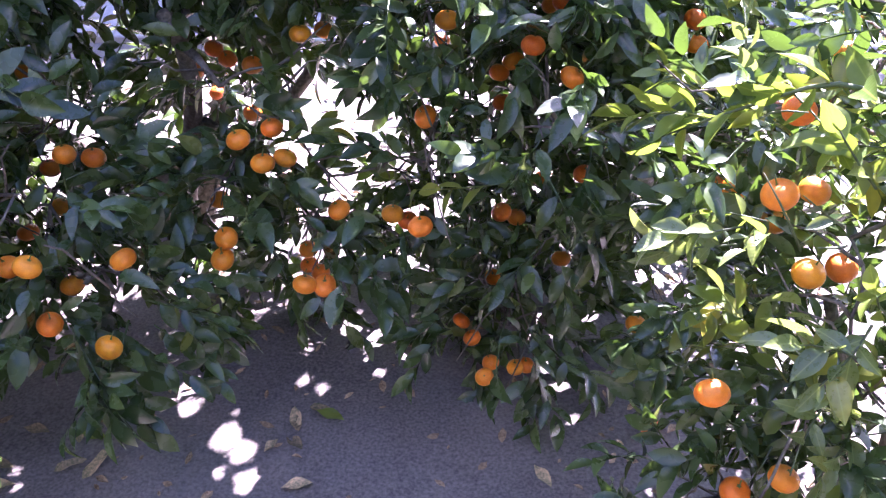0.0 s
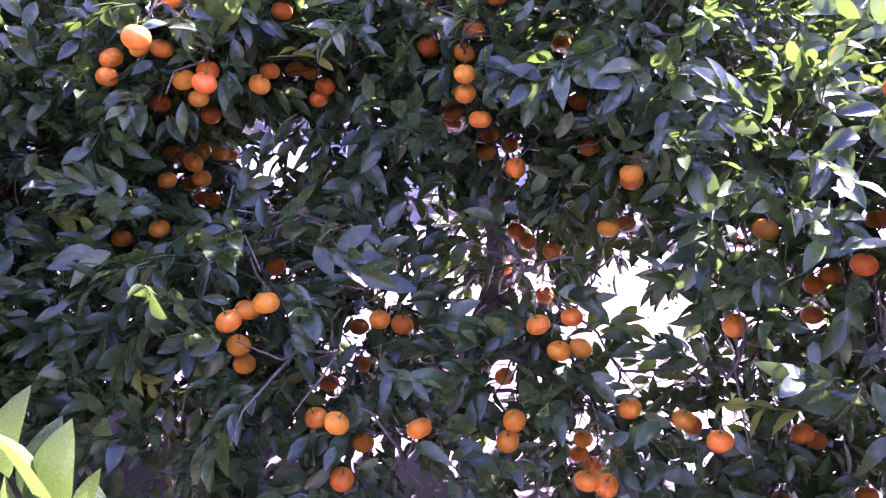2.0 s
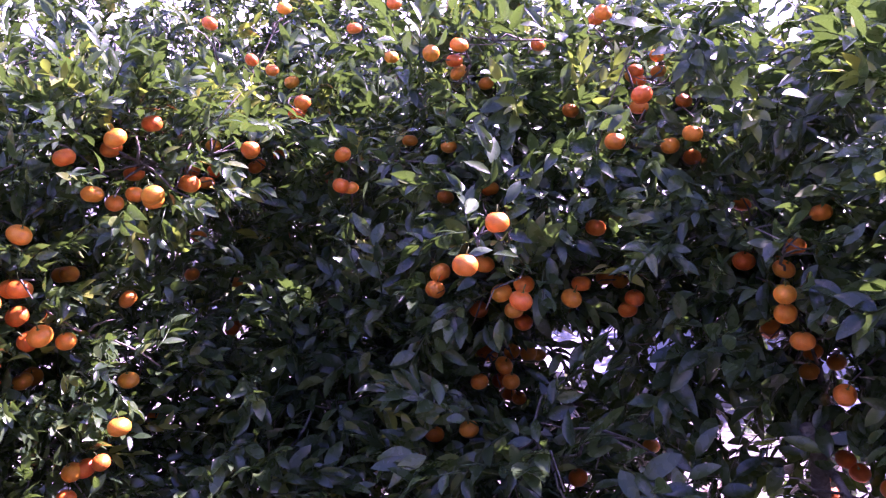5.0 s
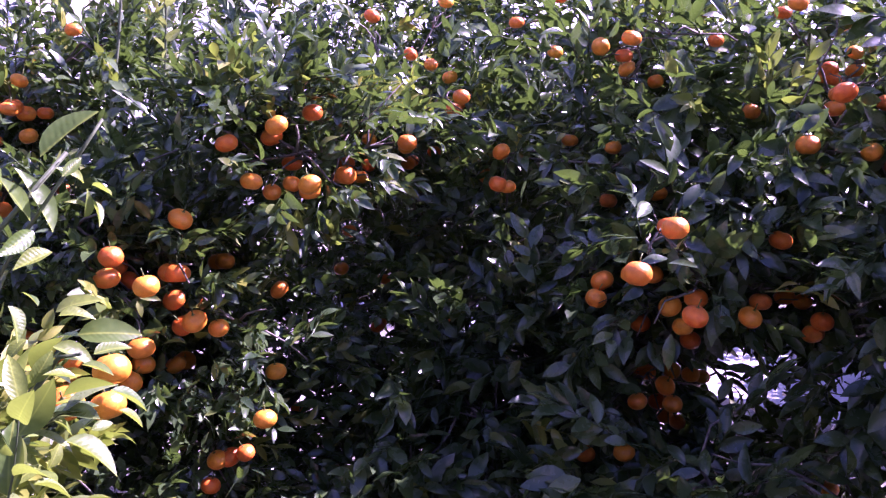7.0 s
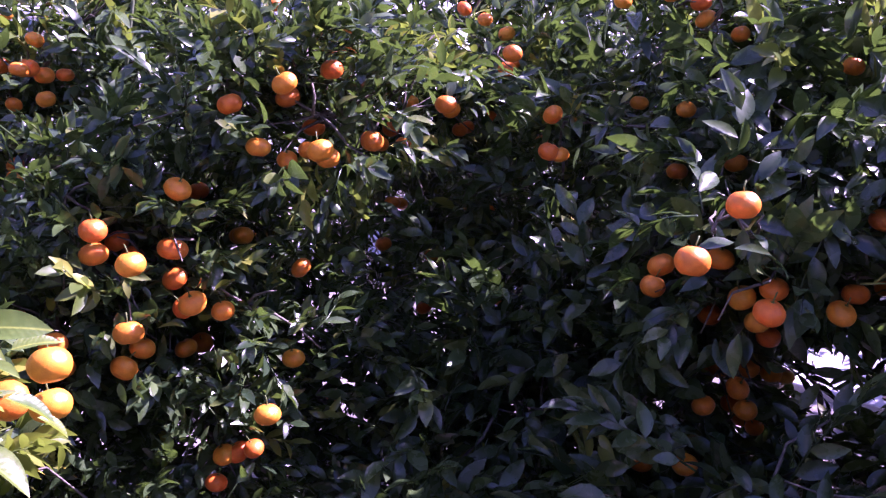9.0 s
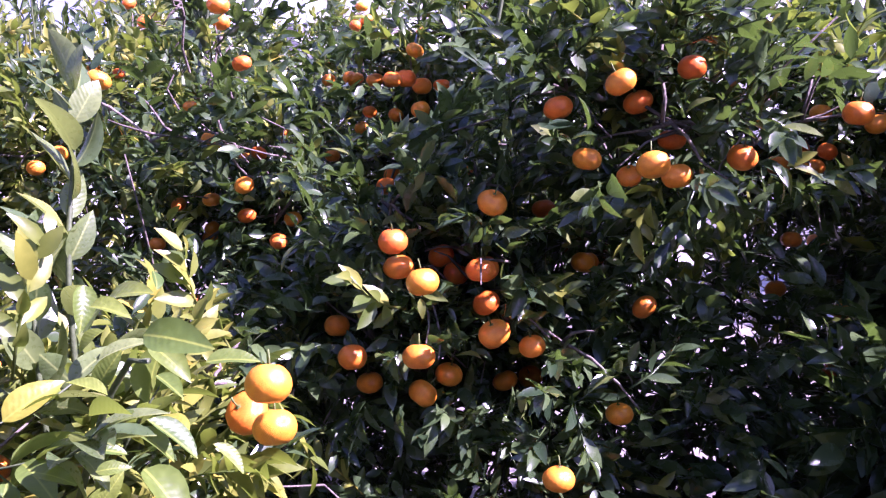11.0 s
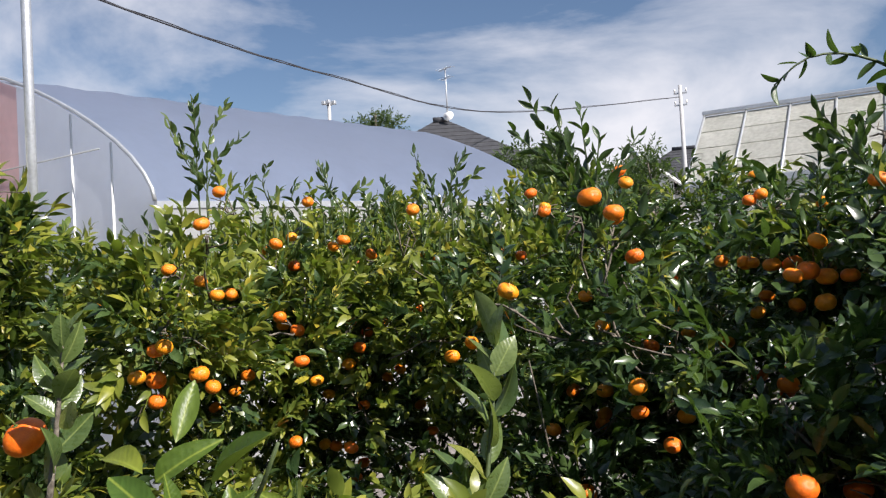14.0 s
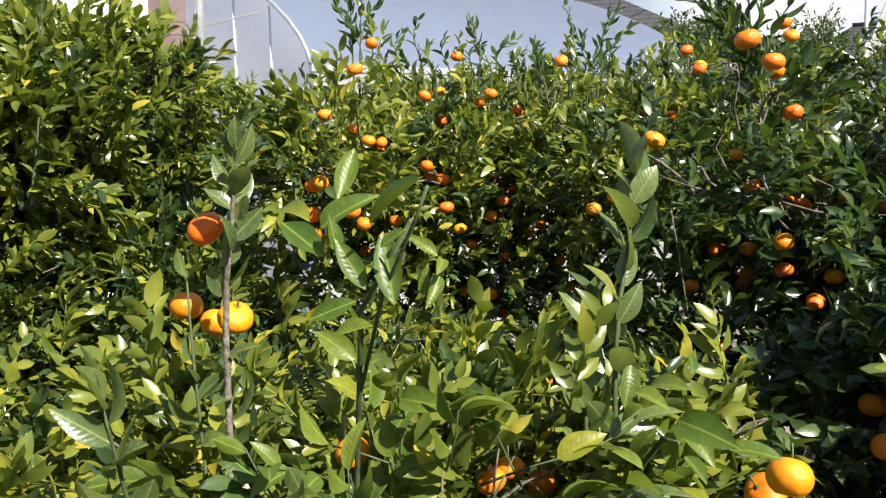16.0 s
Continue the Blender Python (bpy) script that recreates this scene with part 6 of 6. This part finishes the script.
def utility_pole():
    p = thing("utility_pole", (-43.2, -2.86, 0), "slim grey utility pole with a crossarm and insulators", "utility pole")
    tube_part("mast", [(0, 0, 0), (0, 0, 11.0)], [0.13, 0.09], M_CONC_POLE, p, 12)
    for z in (10.6, 10.0):
        bm = bmesh.new()
        box(bm, (-0.04, -0.32, z - 0.04), (0.04, 0.32, z + 0.04), 0.01)
        part("crossarm", bm, M_STEEL, p)
        for y in (-0.28, 0.28):
            tube_part("insulator", [(0, y, z + 0.05), (0, y, z + 0.16), (0, y, z + 0.24)], [0.03, 0.05, 0.03], M_WHITE, p, 8)


utility_pole()


def hip_house(place, size, wall_h, roof_h, turn, label, roof_mat, windows=3):
    h = thing("house", place, label, "house", "houses", turn=turn)
    w, d = size
    bm = bmesh.new()
    box(bm, (-w / 2, -d / 2, 0), (w / 2, d / 2, wall_h))
    part("wall", bm, M_HOUSE, h)
    bm = bmesh.new()
    o = 0.5
    b = [bm.verts.new(p) for p in ((-w / 2 - o, -d / 2 - o, wall_h), (w / 2 + o, -d / 2 - o, wall_h), (w / 2 + o, d / 2 + o, wall_h), (-w / 2 - o, d / 2 + o, wall_h))]
    r = [bm.verts.new(p) for p in ((-w / 2 + d / 2, 0, wall_h + roof_h), (w / 2 - d / 2, 0, wall_h + roof_h))]
    for f in ((b[0], b[1], r[1], r[0]), (b[1], b[2], r[1]), (b[2], b[3], r[0], r[1]), (b[3], b[0], r[0]), (b[3], b[2], b[1], b[0])):
        bm.faces.new(f)
    part("roof", bm, roof_mat, h, "dark grey hipped roof")
    for k in range(14):
        t = k / 14
        y, z = -d / 2 - o + (d / 2 + o) * t, wall_h + roof_h * t
        x0 = -w / 2 - o + (d / 2 + o) * t
        bm = bmesh.new()
        box(bm, (x0, y - 0.01, z), (-x0, y + 0.05, z + 0.022), 0.005)
        part("tile_course", bm, roof_mat, h)
    tube_part("ridge", [(-w / 2 + d / 2, 0, wall_h + roof_h + 0.05), (w / 2 - d / 2, 0, wall_h + roof_h + 0.05)], [0.12, 0.12], roof_mat, h, 8)
    for k in range(windows):
        x = -w / 2 + w * (k + 0.5) / windows
        bm = bmesh.new()
        box(bm, (x - 0.8, -d / 2 - 0.05, wall_h - 1.9), (x + 0.8, -d / 2 + 0.02, wall_h - 0.7), 0.02)
        win = part("window", bm, M_WHITE, h)
        bm = bmesh.new()
        box(bm, (x - 0.72, -d / 2 - 0.07, wall_h - 1.82), (x + 0.72, -d / 2 - 0.055, wall_h - 0.78))
        part("pane", bm, M_GLASS_DARK, win)
    return h


hip_house((-28.9, -10.23, 0), (7.2, 6.6), 5.2, 2.6, 112, "house with a dark hipped roof beyond the greenhouse", M_TILE)
hip_house((-50.0, -2.6, 0), (9.0, 6.0), 6.2, 2.5, 95, "distant house with a dark roof", M_TILE)


def gable_house():
    h = thing("house", (-44.5, -5.6, 0), "small white-gabled house far off", "house", "houses", turn=95)
    bm = bmesh.new()
    box(bm, (-2.0, 0, 0), (2.0, 5, 6.4))
    vs = [bm.verts.new(p) for p in ((-2.0, 0.0, 6.4), (2.0, 0.0, 6.4), (0, 0.0, 8.0))]
    bm.faces.new(vs)
    part("wall", bm, M_WHITE, h)
    for s in (-1, 1):
        bm = bmesh.new()
        vs = [bm.verts.new(p) for p in ((0, -0.3, 8.15), (s * 2.5, -0.3, 6.1), (s * 2.5, 5.3, 6.1), (0, 5.3, 8.15))]
        bm.faces.new(vs)
        bmesh.ops.solidify(bm, geom=bm.faces[:], thickness=0.15)
        part("roof_slope", bm, M_TILE, h)
        tube_part("barge_board", [(0, -0.33, 8.1), (s * 2.5, -0.33, 6.05)], [0.11, 0.11], M_WHITE, h, 4)


gable_house()


def antenna():
    a = thing("tv_antenna", (-28.75, -9.9, 0), "rooftop television antenna on a thin mast", "antenna")
    a.location.z = 7.7
    tube_part("mast", [(0, 0, 0), (0, 0, 2.05)], [0.03, 0.022], M_STEEL, a, 8)
    for z, w in ((2.0, 0.32), (1.65, 0.25)):
        tube_part("boom", [(-0.2, -w, z), (0.2, w, z)], [0.014, 0.014], M_STEEL, a, 5)
        for k in range(5):
            t = -1 + 0.5 * k
            tube_part("element", [(0.2 * t - 0.16, w * t + 0.08, z), (0.2 * t + 0.16, w * t - 0.08, z)], [0.008, 0.008], M_STEEL, a, 4)
    bm = bmesh.new()
    bmesh.ops.create_cone(bm, segments=14, radius1=0.20, radius2=0.04, depth=0.1, cap_ends=True, matrix=Matrix.Translation((0.1, 0.05, 0.25)) @ Matrix.Rotation(1.2, 4, "Y"))
    part("dish", bm, M_WHITE, a)


antenna()


def flood_light():
    p = thing("flood_light_mast", (-53.05, -28.2, 0), "far mast with a cluster of flood lights", "lamp post")
    tube_part("mast", [(0, 0, 0), (0, 0, 15.2)], [0.2, 0.12], M_CONC_POLE, p, 10)
    for k in range(4):
        a = k * math.pi / 2 + 0.4
        tube_part("arm", [(0, 0, 14.9), (0.28 * math.cos(a), 0.28 * math.sin(a), 15.1)], [0.05, 0.04], M_STEEL, p, 5)
        bm = bmesh.new()
        c = (0.36 * math.cos(a), 0.36 * math.sin(a), 15.2)
        box(bm, tuple(v - 0.15 for v in c), (c[0] + 0.15, c[1] + 0.15, c[2] + 0.12), 0.04)
        part("lamp_head", bm, M_STEEL, p)


flood_light()


def cable(pts, r, label):
    c = thing("overhead_cable", (0, 0, 0), label, "cable", "overhead cables")
    n = 40
    P = [Vector(p) for p in pts]
    line = []
    for i in range(n + 1):
        s = i / n * (len(P) - 1)
        k = min(int(s), len(P) - 2)
        t = s - k
        a, b, d, e = P[max(k - 1, 0)], P[k], P[k + 1], P[min(k + 2, len(P) - 1)]
        line.append(0.5 * ((2 * b) + (d - a) * t + (2 * a - 5 * b + 4 * d - e) * t * t + (3 * b - a - 3 * d + e) * t ** 3))
    tube_part("strand", line, [r] * (n + 1), M_CABLE, c, 6)
    wind = [p + Vector((0, 0.9 * r * math.cos(i * 1.9), 1.7 * r + 0.9 * r * math.sin(i * 1.9))) for i, p in enumerate(line)]
    tube_part("strand", wind, [r * 0.7] * (n + 1), M_CABLE, c, 5)


cable([(-6.0, -8.6, 6.6), (-11.56, -8.61, 6.59), (-18.11, -8.84, 7.04), (-27.62, -7.53, 7.59), (-43.2, -2.9, 10.4)], 0.015, "black twisted overhead cable sagging across the sky")

def broad_tree(base, height, crown, seed, label, density=22, size=(1.6, 2.6), name="tree", per=0.55):
    """A roadside tree: trunk, limbs, and a crown of leafy clumps with gaps."""
    rng = np.random.default_rng(seed)
    t = thing(name, base, label, "tree", "distant trees")
    tube_part("trunk", [(0, 0, 0), (0.05, 0, height * 0.4), (0, 0.05, height * 0.75)], [0.16, 0.12, 0.05], M_BARK, t, 9)
    cl = []
    for k in range(crown[0]):
        u = rng.normal(0, 1, 3)
        u /= np.linalg.norm(u)
        c = np.array([0, 0, height * 0.68]) + u * np.array([crown[1], crown[1], crown[2]]) * rng.random() ** 0.4
        cl.append((*c, crown[1] * per * rng.uniform(0.5, 0.9), crown[2] * per * rng.uniform(0.5, 0.9)))
        tube_part("limb", limb_curve((0, 0, height * rng.uniform(0.3, 0.6)), c, rng, 0.05), [0.05, 0.045, 0.04, 0.03, 0.02, 0.012], M_BARK, t, 5)
    P, D = clump_points(rng, cl, density)
    ob = new("crown", scatter_mesh("crown", P, D, rng.uniform(*size, len(P)), FAR_SPRAYS, M_FAR_LEAF, rng))
    ob.parent = t
    tagged(ob, kind="stuff")


broad_tree((-36.5, -16.6, 0), 13.6, (14, 1.5, 1.1), 31, "bare-topped broadleaf tree behind the greenhouse", 6, (1.2, 2.0))
broad_tree((-21.26, -4.7, 0), 6.6, (16, 1.1, 1.0), 32, "dense dark green tree at the greenhouse's end", 26, (1.0, 1.7))
broad_tree((-14.87, -1.13, 0), 4.5, (14, 0.62, 0.8), 33, "rounded green shrub beside the clouded greenhouse", 40, (0.7, 1.1))
broad_tree((-30.0, -3.6, 0), 6.2, (12, 1.5, 1.3), 34, "shrubby tree with reddish leaves before far houses", 18, (1.2, 2.0))
